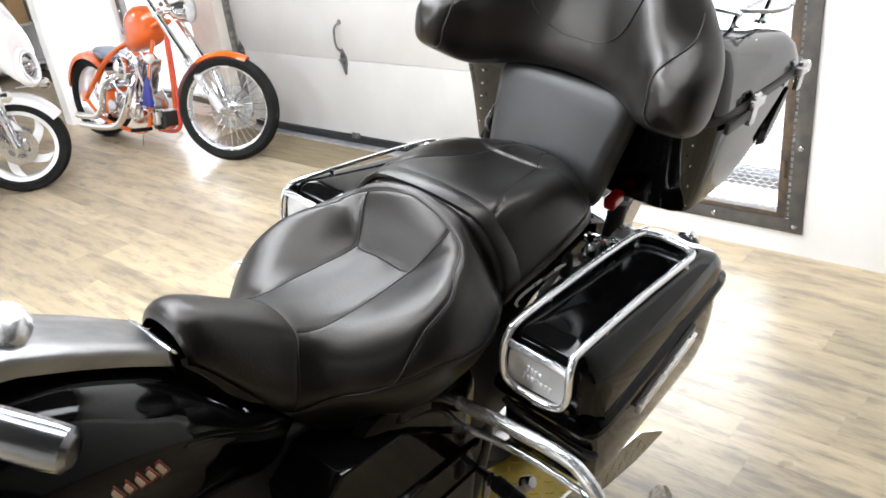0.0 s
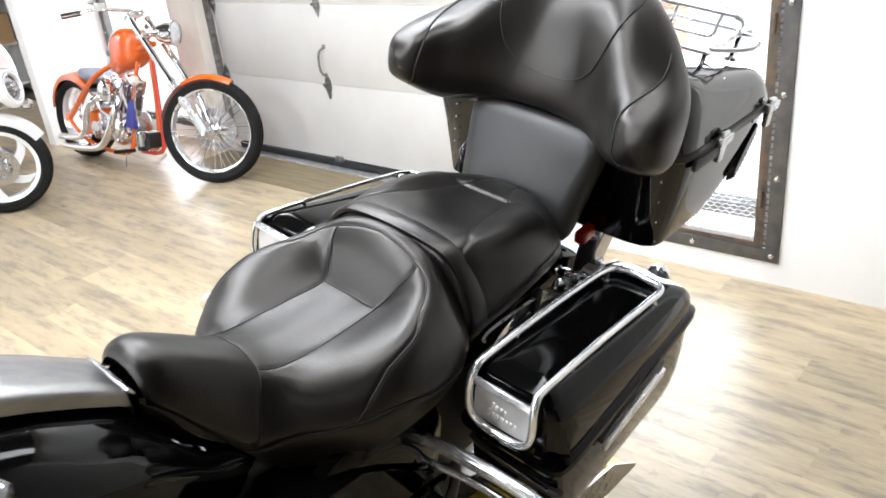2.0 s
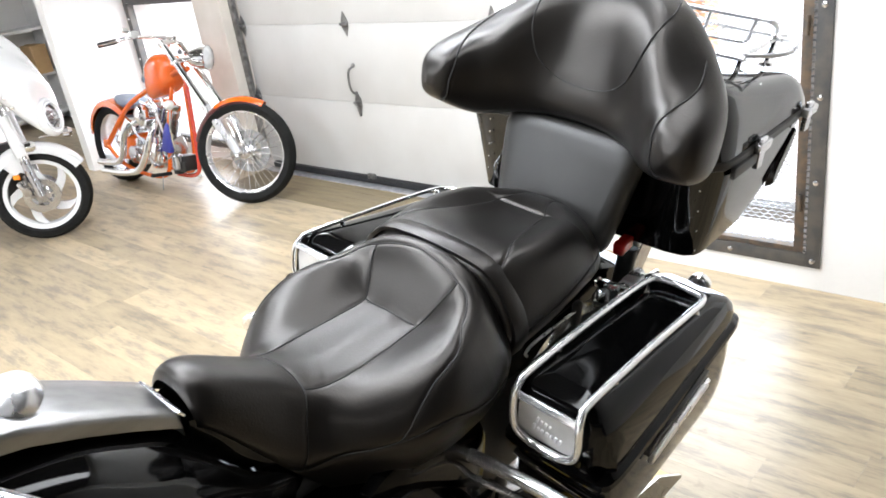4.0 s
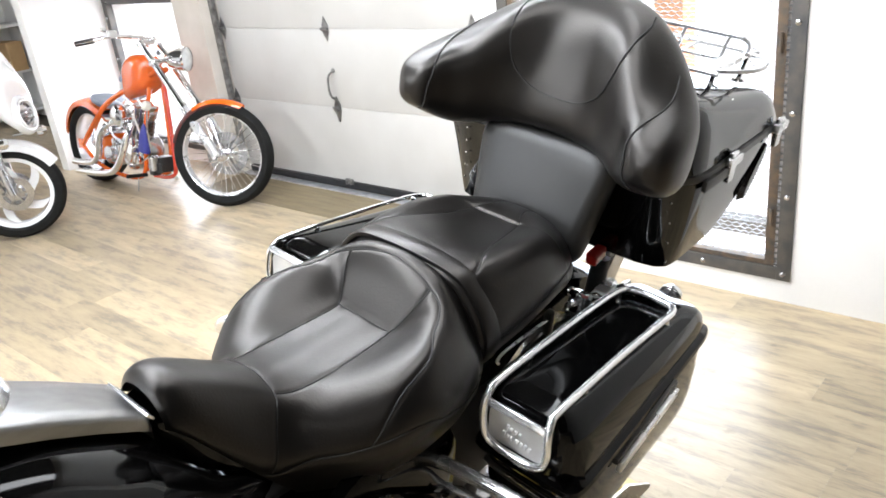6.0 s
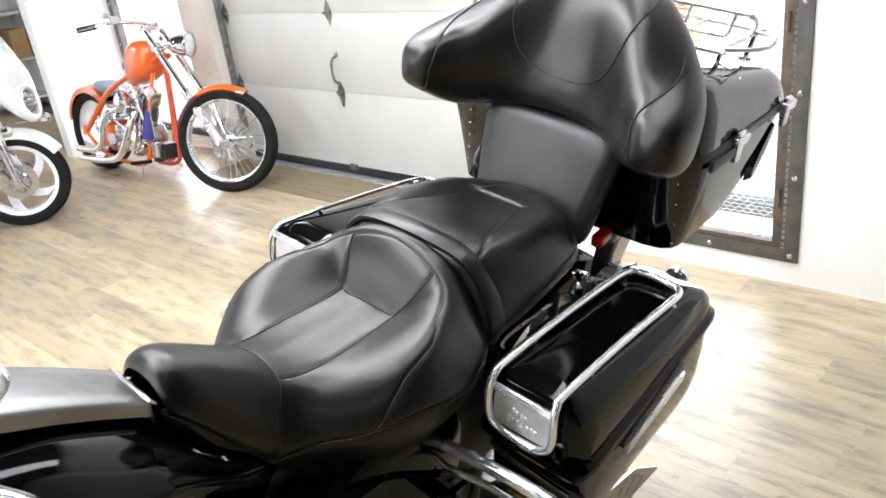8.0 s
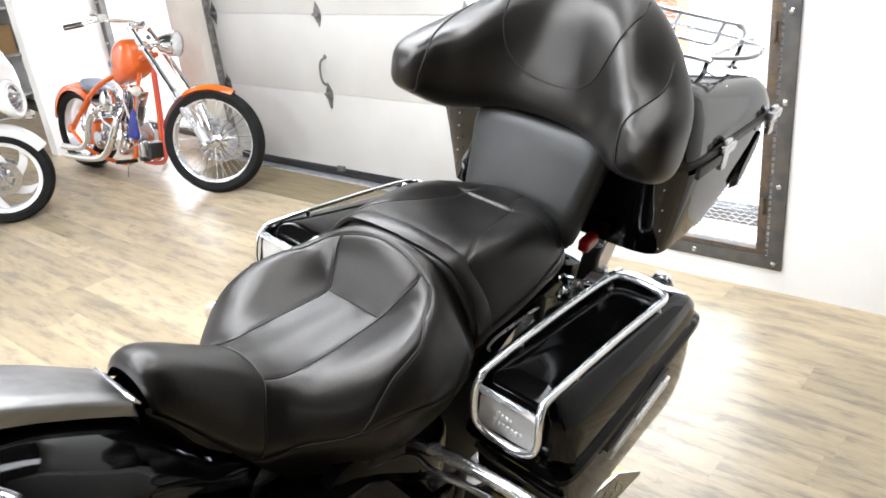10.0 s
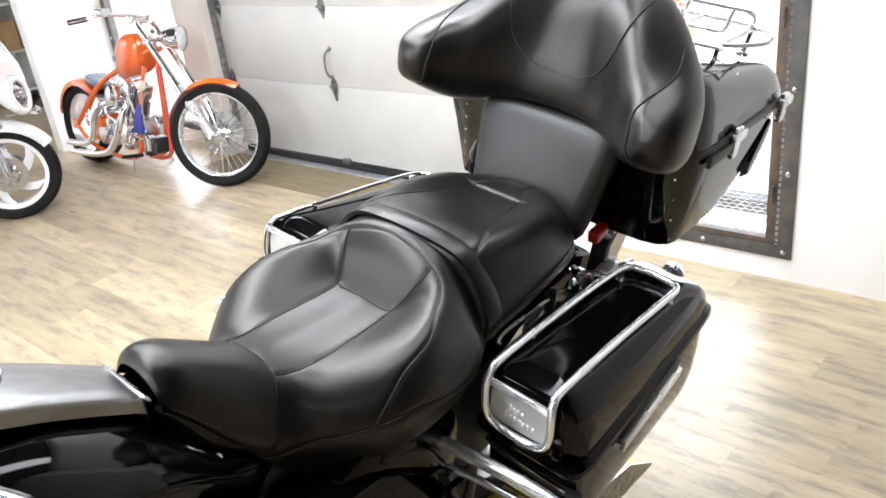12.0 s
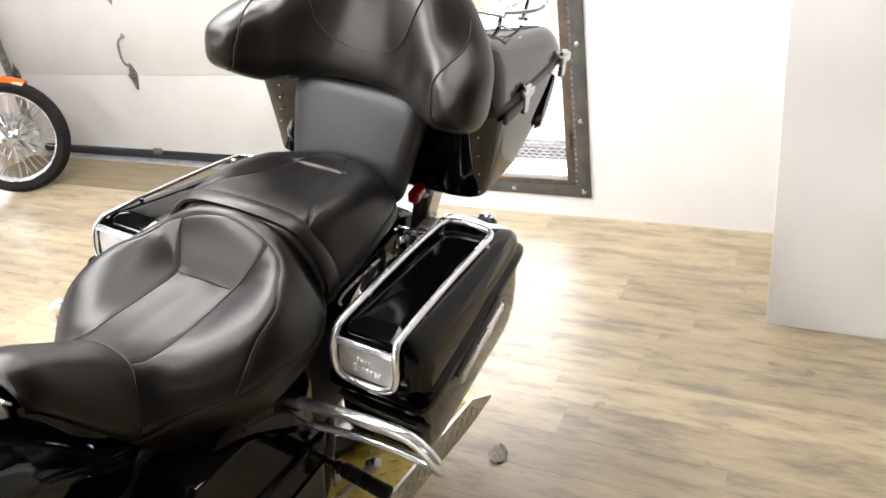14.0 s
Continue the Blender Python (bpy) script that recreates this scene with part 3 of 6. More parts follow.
# Columns: crown, inner seam, bolster, outer seam, widest, skirt seam, lower edge.
RIDER = Cushion([
    (0.488, [(0, 1.125), (0.022, 1.121), (0.036, 1.112), (0.045, 1.101), (0.05, 1.093), (0.051, 1.087), (0.049, 1.083)]),
    (0.498, [(0, 1.142), (0.03, 1.136), (0.047, 1.121), (0.056, 1.106), (0.061, 1.095), (0.062, 1.087), (0.059, 1.08)]),
    (0.53, [(0, 1.14), (0.036, 1.132), (0.056, 1.11), (0.067, 1.084), (0.072, 1.063), (0.074, 1.05), (0.07, 1.04)]),
    (0.58, [(0, 1.106), (0.04, 1.098), (0.062, 1.073), (0.077, 1.04), (0.087, 1.012), (0.092, 0.988), (0.088, 0.968)]),
    (0.62, [(0, 1.079), (0.046, 1.07), (0.068, 1.044), (0.083, 1.014), (0.098, 0.984), (0.107, 0.955), (0.102, 0.918)]),
    (0.655, [(0, 1.058), (0.056, 1.043), (0.08, 1.023), (0.098, 1.0), (0.118, 0.974), (0.128, 0.942), (0.12, 0.88)]),
    (0.69, [(0, 1.044), (0.063, 1.03), (0.098, 1.02), (0.134, 1.004), (0.156, 0.97), (0.156, 0.936), (0.136, 0.86)]),
    (0.73, [(0, 1.035), (0.065, 1.026), (0.116, 1.03), (0.164, 1.014), (0.191, 0.974), (0.188, 0.933), (0.154, 0.86)]),
    (0.77, [(0, 1.03), (0.064, 1.024), (0.123, 1.04), (0.182, 1.034), (0.212, 0.984), (0.206, 0.934), (0.166, 0.865)]),
    (0.82, [(0, 1.027), (0.062, 1.023), (0.122, 1.047), (0.185, 1.053), (0.22, 0.992), (0.214, 0.936), (0.177, 0.872)]),
    (0.86, [(0, 1.026), (0.06, 1.023), (0.116, 1.05), (0.175, 1.062), (0.219, 0.995), (0.214, 0.936), (0.18, 0.876)]),
    (0.888, [(0, 1.028), (0.06, 1.025), (0.11, 1.053), (0.163, 1.067), (0.215, 0.997), (0.212, 0.936), (0.181, 0.88)]),
    (0.905, [(0, 1.042), (0.07, 1.04), (0.114, 1.062), (0.161, 1.066), (0.212, 0.996), (0.209, 0.936), (0.181, 0.883)]),
    (0.93, [(0, 1.08), (0.088, 1.076), (0.126, 1.08), (0.164, 1.058), (0.206, 0.993), (0.201, 0.938), (0.179, 0.89)]),
    (0.952, [(0, 1.108), (0.096, 1.096), (0.132, 1.08), (0.164, 1.047), (0.2, 0.99), (0.195, 0.939), (0.178, 0.892)]),
    (0.97, [(0, 1.119), (0.07, 1.112), (0.117, 1.089), (0.155, 1.045), (0.186, 0.988), (0.184, 0.94), (0.175, 0.895)]),
    (0.986, [(0, 1.118), (0.066, 1.11), (0.112, 1.084), (0.15, 1.04), (0.181, 0.985), (0.18, 0.94), (0.172, 0.895)]),
    (0.993, [(0, 1.104), (0.064, 1.096), (0.107, 1.07), (0.142, 1.03), (0.172, 0.98), (0.172, 0.938), (0.165, 0.895)]),
], 220, 122)
# Columns: crown, insert seam, bolster, shoulder, widest, side seam, lower edge.
PILLION = Cushion([
    (0.984, [(0, 1.085), (0.08, 1.078), (0.118, 1.056), (0.146, 1.025), (0.163, 0.99), (0.165, 0.97), (0.158, 0.945)]),
    (0.995, [(0, 1.108), (0.094, 1.1), (0.131, 1.076), (0.158, 1.044), (0.175, 1.006), (0.176, 0.98), (0.165, 0.945)]),
    (1.02, [(0, 1.119), (0.103, 1.112), (0.139, 1.09), (0.166, 1.057), (0.183, 1.015), (0.182, 0.986), (0.166, 0.95)]),
    (1.07, [(0, 1.113), (0.096, 1.112), (0.137, 1.102), (0.168, 1.066), (0.186, 1.02), (0.184, 0.99), (0.166, 0.955)]),
    (1.13, [(0, 1.1), (0.082, 1.1), (0.128, 1.108), (0.168, 1.073), (0.187, 1.025), (0.184, 0.994), (0.165, 0.958)]),
    (1.19, [(0, 1.087), (0.068, 1.087), (0.12, 1.104), (0.163, 1.075), (0.184, 1.027), (0.181, 0.996), (0.16, 0.96)]),
    (1.245, [(0, 1.08), (0.057, 1.08), (0.113, 1.092), (0.155, 1.066), (0.176, 1.02), (0.172, 0.992), (0.15, 0.958)]),
    (1.262, [(0, 1.084), (0.056, 1.084), (0.111, 1.088), (0.152, 1.06), (0.171, 1.015), (0.168, 0.989), (0.146, 0.957)]),
    (1.3, [(0, 1.086), (0.054, 1.084), (0.102, 1.072), (0.139, 1.042), (0.157, 1.0), (0.154, 0.978), (0.136, 0.953)]),
    (1.34, [(0, 1.068), (0.048, 1.065), (0.09, 1.05), (0.118, 1.02), (0.133, 0.988), (0.132, 0.97), (0.12, 0.95)]),
    (1.36, [(0, 1.02), (0.04, 1.015), (0.07, 1.005), (0.09, 0.99), (0.1, 0.97), (0.1, 0.96), (0.095, 0.95)]),
], 150, 110)


def leather_seat():
    seams = []
    for sd in (-1, 1):
        seams += [
            RIDER.seam([(0.167, 0.889), (0.167, 0.83), (0.167, 0.77), (0.167, 0.71), (0.172, 0.656)], sd),
            RIDER.seam([(0.167, 0.889), (0.167, 0.91), (0.167, 0.93), (0.167, 0.952)], sd),
            RIDER.seam([(0.0, 0.966), (0.06, 0.963), (0.12, 0.958), (0.167, 0.952), (0.3, 0.938), (0.4, 0.918), (0.46, 0.892), (0.5, 0.855), (0.5, 0.82), (0.507, 0.785), (0.55, 0.755), (0.6, 0.738), (0.66, 0.722)], sd),
            RIDER.seam([(0.0, 0.889), (0.08, 0.889), (0.167, 0.889)], sd),
            RIDER.seam([(0.0, 0.66), (0.08, 0.659), (0.167, 0.655), (0.3, 0.645), (0.45, 0.634), (0.6, 0.624), (0.74, 0.616), (0.84, 0.61), (0.91, 0.606)], sd),
            RIDER.seam([(0.97, 0.595), (0.81, 0.635), (0.725, 0.675), (0.668, 0.72), (0.662, 0.77), (0.69, 0.81), (0.735, 0.85), (0.77, 0.92), (0.79, 0.98)], sd),
        ]
    seat = part("seat", RIDER.build(seams, 0.0016, 0.0036, 0.0003), LEATHER, bike, "black leather bucket seat with stitched panels", 180)
    seam_thread(seams, 0.001, seat)
    ps = []
    for sd in (-1, 1):
        ps += [
            PILLION.seam([(0.0, 1.252), (0.08, 1.252), (0.16, 1.252)], sd),
            PILLION.seam([(0.16, 1.252), (0.167, 1.19), (0.18, 1.12), (0.2, 1.075), (0.24, 1.04), (0.27, 1.005)], sd),
            PILLION.seam([(0.16, 1.252), (0.11, 1.29), (0.1, 1.33)], sd),
            PILLION.seam([(0.76, 0.998), (0.75, 1.06), (0.72, 1.14), (0.66, 1.23), (0.6, 1.31)], sd),
        ]
    pil = part("pillion", PILLION.build(ps, 0.0016, 0.0036, 0.0003), LEATHER, bike, "black leather passenger seat with stitched panels", 180)
    seam_thread(ps, 0.001, pil)
    pan = [(0.485, 0.044, 1.03, 1.09), (0.503, 0.05, 1.02, 1.088), (0.53, 0.064, 0.97, 1.05), (0.58, 0.082, 0.9, 0.985), (0.64, 0.1, 0.84, 0.94), (0.9, 0.14, 0.84, 0.92)]
    part("seat_pan", loft([[(-h, y, lo), (h, y, lo), (h * 0.9, y, hi), (-h * 0.9, y, hi)] for y, h, lo, hi in pan]), GLOSS_BLACK, bike, "black pan under the seat")
    # The grab strap lies across the joint of the two cushions.
    strap = [PILLION.point(a, 1.012, sd) for sd, col in ((-1, np.linspace(0.95, 0.0, 40)), (1, np.linspace(0.0, 0.95, 40)[1:])) for a in col]
    rings = []
    for i, p in enumerate(strap):
        q = strap[min(i + 1, len(strap) - 1)] - strap[max(i - 1, 0)]
        up = np.array([-q[2], 0, q[0]])
        up /= np.linalg.norm(up)
        rings.append([tuple(p + np.array([0, dy, 0]) + up * h) for dy, h in ((-0.019, -0.006), (-0.02, 0.0012), (-0.016, 0.0032), (0.014, 0.0036), (0.019, 0.0014), (0.02, -0.006))])
    part("grab_strap", loft(rings), LEATHER, bike, "black leather strap across the seat joint", 50)


leather_seat()


def superring(cu, cv, w, hu, hv, p=4.0, n=48, skew=0.0):
    """A rounded rectangle at height w: half sizes hu, hv."""
    out = []
    for i in range(n):
        a = 2 * math.pi * i / n
        c, s = math.cos(a), math.sin(a)
        k = (abs(c) ** p + abs(s) ** p) ** (-1 / p)
        out.append((cu + hu * k * c, cv + hv * k * s, w + skew * k * s))
    return out


def backrest_pad():
    """A padded slab, wider at the top, leaning back."""
    rings = []
    for d, inset in ((0.0, 0.03), (0.004, 0.012), (0.012, 0.004), (0.026, 0.0), (0.045, 0.0), (0.058, 0.006), (0.062, 0.02)):
        ring = []
        for i in range(64):
            a = 2 * math.pi * i / 64
            c, s = math.cos(a), math.sin(a)
            k = (abs(c) ** 9 + abs(s) ** 9) ** (-1 / 9)
            q = k * s
            half = 0.147 + 0.017 * q - inset
            z = 1.095 + (0.113 - inset) * q + 0.003 * (1 - (k * c) ** 2) * (q > 0)
            ring.append((half * k * c, 1.33 + (z - 1.0) * 0.36 + d, z - d * 0.36))
        rings.append(ring)
    bm = loft(rings)
    return part("backrest_pad", bm, VINYL, bike, "flat grey-black vinyl passenger backrest pad", 60)


backrest_pad()


def wrap_backrest():
    """The wrap-round backrest: a padded skin along a path that bends forward into two arm pads."""
    key = [  # x, y, half thickness, top, bottom
        (0.0, 1.502, 0.075, 1.465, 1.198), (0.05, 1.5, 0.075, 1.463, 1.197), (0.1, 1.488, 0.074, 1.452, 1.195), (0.15, 1.463, 0.073, 1.43, 1.19), (0.192, 1.434, 0.077, 1.393, 1.183),
        (0.224, 1.404, 0.077, 1.36, 1.179), (0.243, 1.374, 0.07, 1.342, 1.183), (0.254, 1.345, 0.061, 1.331, 1.193), (0.26, 1.318, 0.052, 1.321, 1.206), (0.262, 1.297, 0.043, 1.31, 1.219), (0.262, 1.284, 0.03, 1.298, 1.229), (0.262, 1.277, 0.008, 1.272, 1.252)]
    half = smooth_rows(key, 90)
    path = np.concatenate([half[:0:-1] * [-1, 1, 1, 1, 1], half])
    n, k = len(path), 72
    ker = np.exp(-0.5 * (np.arange(-18, 19) / 3.0) ** 2)
    ker /= ker.sum()
    ext = np.concatenate([2 * path[:1] - path[18:0:-1], path, 2 * path[-1:] - path[-2:-20:-1]])
    path = sum(w * ext[i:i + n] for i, w in enumerate(ker))
    path[:, 2] = np.maximum(path[:, 2], 0.003)
    tang = np.gradient(path[:, :2], axis=0)
    tang /= np.linalg.norm(tang, axis=1, keepdims=True)
    nor = np.column_stack([tang[:, 1], -tang[:, 0]])  # towards the rider
    V = np.zeros((n, k, 3))
    for j in range(k):
        a = 2 * math.pi * j / k
        c, s = math.cos(a), math.sin(a)
        pw = 3.2
        e = (abs(c) ** pw + abs(s) ** pw) ** (-1 / pw)
        mid, hh = (path[:, 3] + path[:, 4]) / 2, (path[:, 3] - path[:, 4]) / 2
        z = mid + hh * e * s
        lean_back = (z - 1.3) * 0.34 * np.clip(1.25 - np.abs(path[:, 0]) / 0.24, 0, 1)
        V[:, j, 0] = path[:, 0] + nor[:, 0] * path[:, 2] * e * c
        V[:, j, 1] = path[:, 1] + nor[:, 1] * path[:, 2] * e * c + lean_back
        V[:, j, 2] = z
    for _ in range(2):
        wide = np.concatenate([2 * V[:1] - V[18:0:-1], V, 2 * V[-1:] - V[-2:-20:-1]])
        V = sum(w * wide[i:i + n] for i, w in enumerate(ker))
    bm_rows = V

    def on_front(x, z):
        """The skin facing the rider at x, z."""
        front = bm_rows[:, [j for j in range(k) if math.cos(2 * math.pi * j / k) > -0.05]].reshape(-1, 3)
        d = (front[:, 0] - x) ** 2 + (front[:, 2] - z) ** 2 + 1e-3 * (front[:, 1] - 1.3)
        near = np.argsort(d)[:6]
        w = 1 / ((front[near, 0] - x) ** 2 + (front[near, 2] - z) ** 2 + 1e-7)
        return np.array([x, (front[near, 1] * w).sum() / w.sum(), z])

    crest = smooth_rows([(-0.136, 1.458), (-0.128, 1.41), (-0.112, 1.35), (-0.092, 1.312), (-0.055, 1.287), (0.0, 1.279), (0.055, 1.287), (0.092, 1.312), (0.112, 1.35), (0.128, 1.41), (0.136, 1.458)], 160)
    seams = [np.array([on_front(x, z) for x, z in crest])]
    for sd in (-1, 1):
        # Round each arm pad, from the shoulder over the front end to the underside: share of the path, turn of the section.
        trace = smooth_rows([(0.4, 112), (0.52, 96), (0.63, 74), (0.74, 50), (0.82, 24), (0.85, 0), (0.85, -35), (0.82, -70)], 90)
        line = []
        for u, turn in trace:
            f, g = (n - 1) / 2 * (1 + sd * u), turn / 360 * k % k
            i, j = int(f), int(g)
            fi, gj = f - i, g - j
            rowa, rowb = V[i], V[min(i + 1, n - 1)]
            line.append((rowa[j] * (1 - gj) + rowa[(j + 1) % k] * gj) * (1 - fi) + (rowb[j] * (1 - gj) + rowb[(j + 1) % k] * gj) * fi)
        seams.append(np.array(line))
    S = np.concatenate(seams)
    flat = V.reshape(-1, 3)
    d2 = np.full(len(flat), 1e9)
    for q in range(0, len(S), 60):
        d2 = np.minimum(d2, ((flat[:, None] - S[None, q:q + 60]) ** 2).sum(2).min(1))
    d = np.sqrt(d2).reshape(n, k)
    N = np.cross(np.gradient(V, axis=0), np.roll(V, -1, 1) - np.roll(V, 1, 1))
    N /= np.maximum(np.linalg.norm(N, axis=2, keepdims=True), 1e-9)
    N *= np.sign(N[n // 2, 0, 1] * -1)
    V = V + N * (-0.0012 * np.exp(-((d / 0.004) ** 2)))[..., None]
    ob = part("wrap_backrest", loft([[tuple(p) for p in r] for r in V]), LEATHER, bike, "black leather wrap-round backrest with stitched oval panel", 180)
    ob.matrix_basis = Matrix.Translation((0.006, 0, 1.3)) @ pose(0, 0, 0, 0, 2.0, 0) @ Matrix.Translation((0, 0, -1.3))
    for s in seams:
        sm = [Vector(p) - Vector((0, 0.0006, 0)) for p in s[::2]]
        part("piping", tube(sm, 0.0015, 6), THREAD, ob)


wrap_backrest()


def ring_box(levels, p=5.0, n=56):
    """A body from levels (z, x0, x1, y0, y1[, skew])."""
    return loft([superring((l[1] + l[2]) / 2, (l[3] + l[4]) / 2, l[0], (l[2] - l[1]) / 2, (l[4] - l[3]) / 2, p, n, l[5] if len(l) > 5 else 0.0) for l in levels])


def saddlebag(mirror):
    """Hard bag under a gloss black lid, with a chrome guard rail, a badge plate and a latch bar."""
    # The far bag sits a little higher at its front end.
    seated = pose(0.005, 1.396, 0.9575) @ pose(0, 0, 0, -4.8, 0, 0) @ pose(0, -1.36, -0.96) if mirror else Matrix()
    m = seated @ Matrix.Diagonal((-1, 1, 1, 1))

    def put(name, bm, mat, label="", parent=None, angle=38):
        if mirror:
            moved(bm, m)
        return part(name, bm, mat, parent or bike, label, angle)

    def taper(bm):
        for v in bm.verts:
            v.co.x -= 0.055 * (v.co.y - 0.98) * max(0.0, (v.co.x - 0.2) / 0.2)
        return bm

    def facet(bm):
        """A flat cut down the outer front corner of the lid."""
        for v in bm.verts:
            over = ((v.co.x - 0.38) - (v.co.y - 0.962)) * 0.7071 - 0.5 * max(0.0, 0.92 - v.co.z) * 0.1
            if v.co.z > 0.858 and over > 0.0:
                v.co.x -= over * 0.7071
                v.co.y += over * 0.7071
        return bm

    body = put("saddlebag_body", taper(ring_box([(0.664, 0.24, 0.36, 1.01, 1.46, -0.02), (0.667, 0.225, 0.386, 0.99, 1.488, -0.02), (0.682, 0.214, 0.4, 0.974, 1.506, -0.018), (0.72, 0.208, 0.406, 0.966, 1.514, -0.012), (0.78, 0.206, 0.405, 0.961, 1.517, -0.005), (0.834, 0.206, 0.399, 0.957, 1.516)], 10, 72)), TRUNK_BLACK, "gloss black hard saddlebag", angle=25)
    lid = put("saddlebag_lid", facet(taper(ring_box([
        (0.836, 0.206, 0.398, 0.955, 1.516), (0.838, 0.2, 0.408, 0.938, 1.528), (0.846, 0.198, 0.411, 0.934, 1.53), (0.854, 0.2, 0.409, 0.936, 1.528), (0.859, 0.203, 0.402, 0.941, 1.522), (0.8625, 0.205, 0.399, 0.9435, 1.517),
        (0.868, 0.2055, 0.3985, 0.944, 1.514), (0.9, 0.207, 0.395, 0.945, 1.5, -0.003), (0.922, 0.21, 0.388, 0.947, 1.482, -0.008), (0.927, 0.2105, 0.3865, 0.9475, 1.477, -0.009),
        (0.941, 0.214, 0.374, 0.951, 1.452, -0.012), (0.95, 0.22, 0.361, 0.958, 1.43, -0.014), (0.954, 0.232, 0.346, 0.972, 1.41, -0.015), (0.956, 0.255, 0.325, 1.0, 1.385, -0.015)], 12, 96))), GLOSS_BLACK, "gloss black bag lid", angle=24)
    put("lid_seal", taper(ring_box([(0.832, 0.204, 0.398, 0.951, 1.519), (0.8375, 0.204, 0.398, 0.951, 1.519)], 10)), SEAL, "black rubber seal", lid)
    rail = spline([(0.295, 0.927, 0.877), (0.262, 0.928, 0.878), (0.241, 0.928, 0.889), (0.232, 0.928, 0.914), (0.23, 0.9305, 0.948), (0.23, 0.943, 0.9665), (0.229, 0.972, 0.974), (0.229, 1.15, 0.972), (0.23, 1.3, 0.965), (0.234, 1.362, 0.96), (0.25, 1.385, 0.958),
                   (0.29, 1.391, 0.957), (0.33, 1.385, 0.956), (0.344, 1.362, 0.958), (0.345, 1.3, 0.963), (0.343, 1.15, 0.97), (0.343, 0.972, 0.973), (0.346, 0.943, 0.9665), (0.351, 0.9305, 0.948), (0.354, 0.928, 0.914), (0.348, 0.927, 0.891), (0.328, 0.927, 0.879)], 6, True)
    rl = put("guard_rail", tube(rail, 0.0046 if mirror else 0.0068, 12, True), CHROME if mirror else RAIL_CHROME, "chrome saddlebag guard rail", lid)
    for x, y, z in ((0.238, 1.35, 0.962), (0.34, 1.35, 0.958), (0.232, 1.05, 0.973), (0.342, 1.05, 0.972)):
        put("post", lathe([(0.01, -0.026), (0.009, -0.02), (0.006, -0.012), (0.006, 0.0), (0, 0.002)], 10, Matrix.Translation((x, y, z))), CHROME, "", rl)
    put("cross_bar", box((0.112, 0.007, 0.013), (0.2915, 0.933, 0.955), 0.0025, 2, pose(0, 0, 0, -25, 0, 0)), RAIL_CHROME, "", rl)
    cx = -0.2915 if mirror else 0.2915
    plate = part("badge_plate", loft([superring(cx, 0, 0, 0.056, 0.036, 5, 40)] + [[(x, y, 0.003) for x, y, _ in superring(cx, 0, 0, 0.054, 0.034, 5, 40)]]), BADGE, lid, "satin metal badge plate")
    plate.matrix_basis = seated @ pose(0, 0.9385, 0.9145, 92, 0, 0)
    # Raised lettering, as slanted bars in two lines.
    rng = random.Random(3)
    for z, x, count, tall in ((0.922, 0.272, 4, 0.011), (0.905, 0.265, 7, 0.012)):
        for k in range(count):
            wd = rng.uniform(0.0055, 0.008)
            hi = tall * (1.35 if k == 0 else rng.uniform(0.7, 1.0))
            put("letter_bar", box((wd * 0.8, 0.004, hi), (x + wd / 2, 0.9345, z - 0.0006 * k), 0.0012, 1, pose(0, 0, 0, 2, 14, 0)), LETTER, "", lid)
            x += wd + 0.0012
    put("latch_bar", box((0.011, 0.232, 0.026), (0.404, 1.205, 0.816), 0.004, 3, pose(0, 0, 0, 4, 8, 3)), BRIGHT, "chrome latch bar on the bag side", body)
    put("latch_base", box((0.014, 0.25, 0.014), (0.397, 1.2, 0.836), 0.003, 2, pose(0, 0, 0, 3, 0, 3)), SATIN_BLACK, "", body)


saddlebag(False)
saddlebag(True)


TRUNK = pose(-0.018, 0, 0)


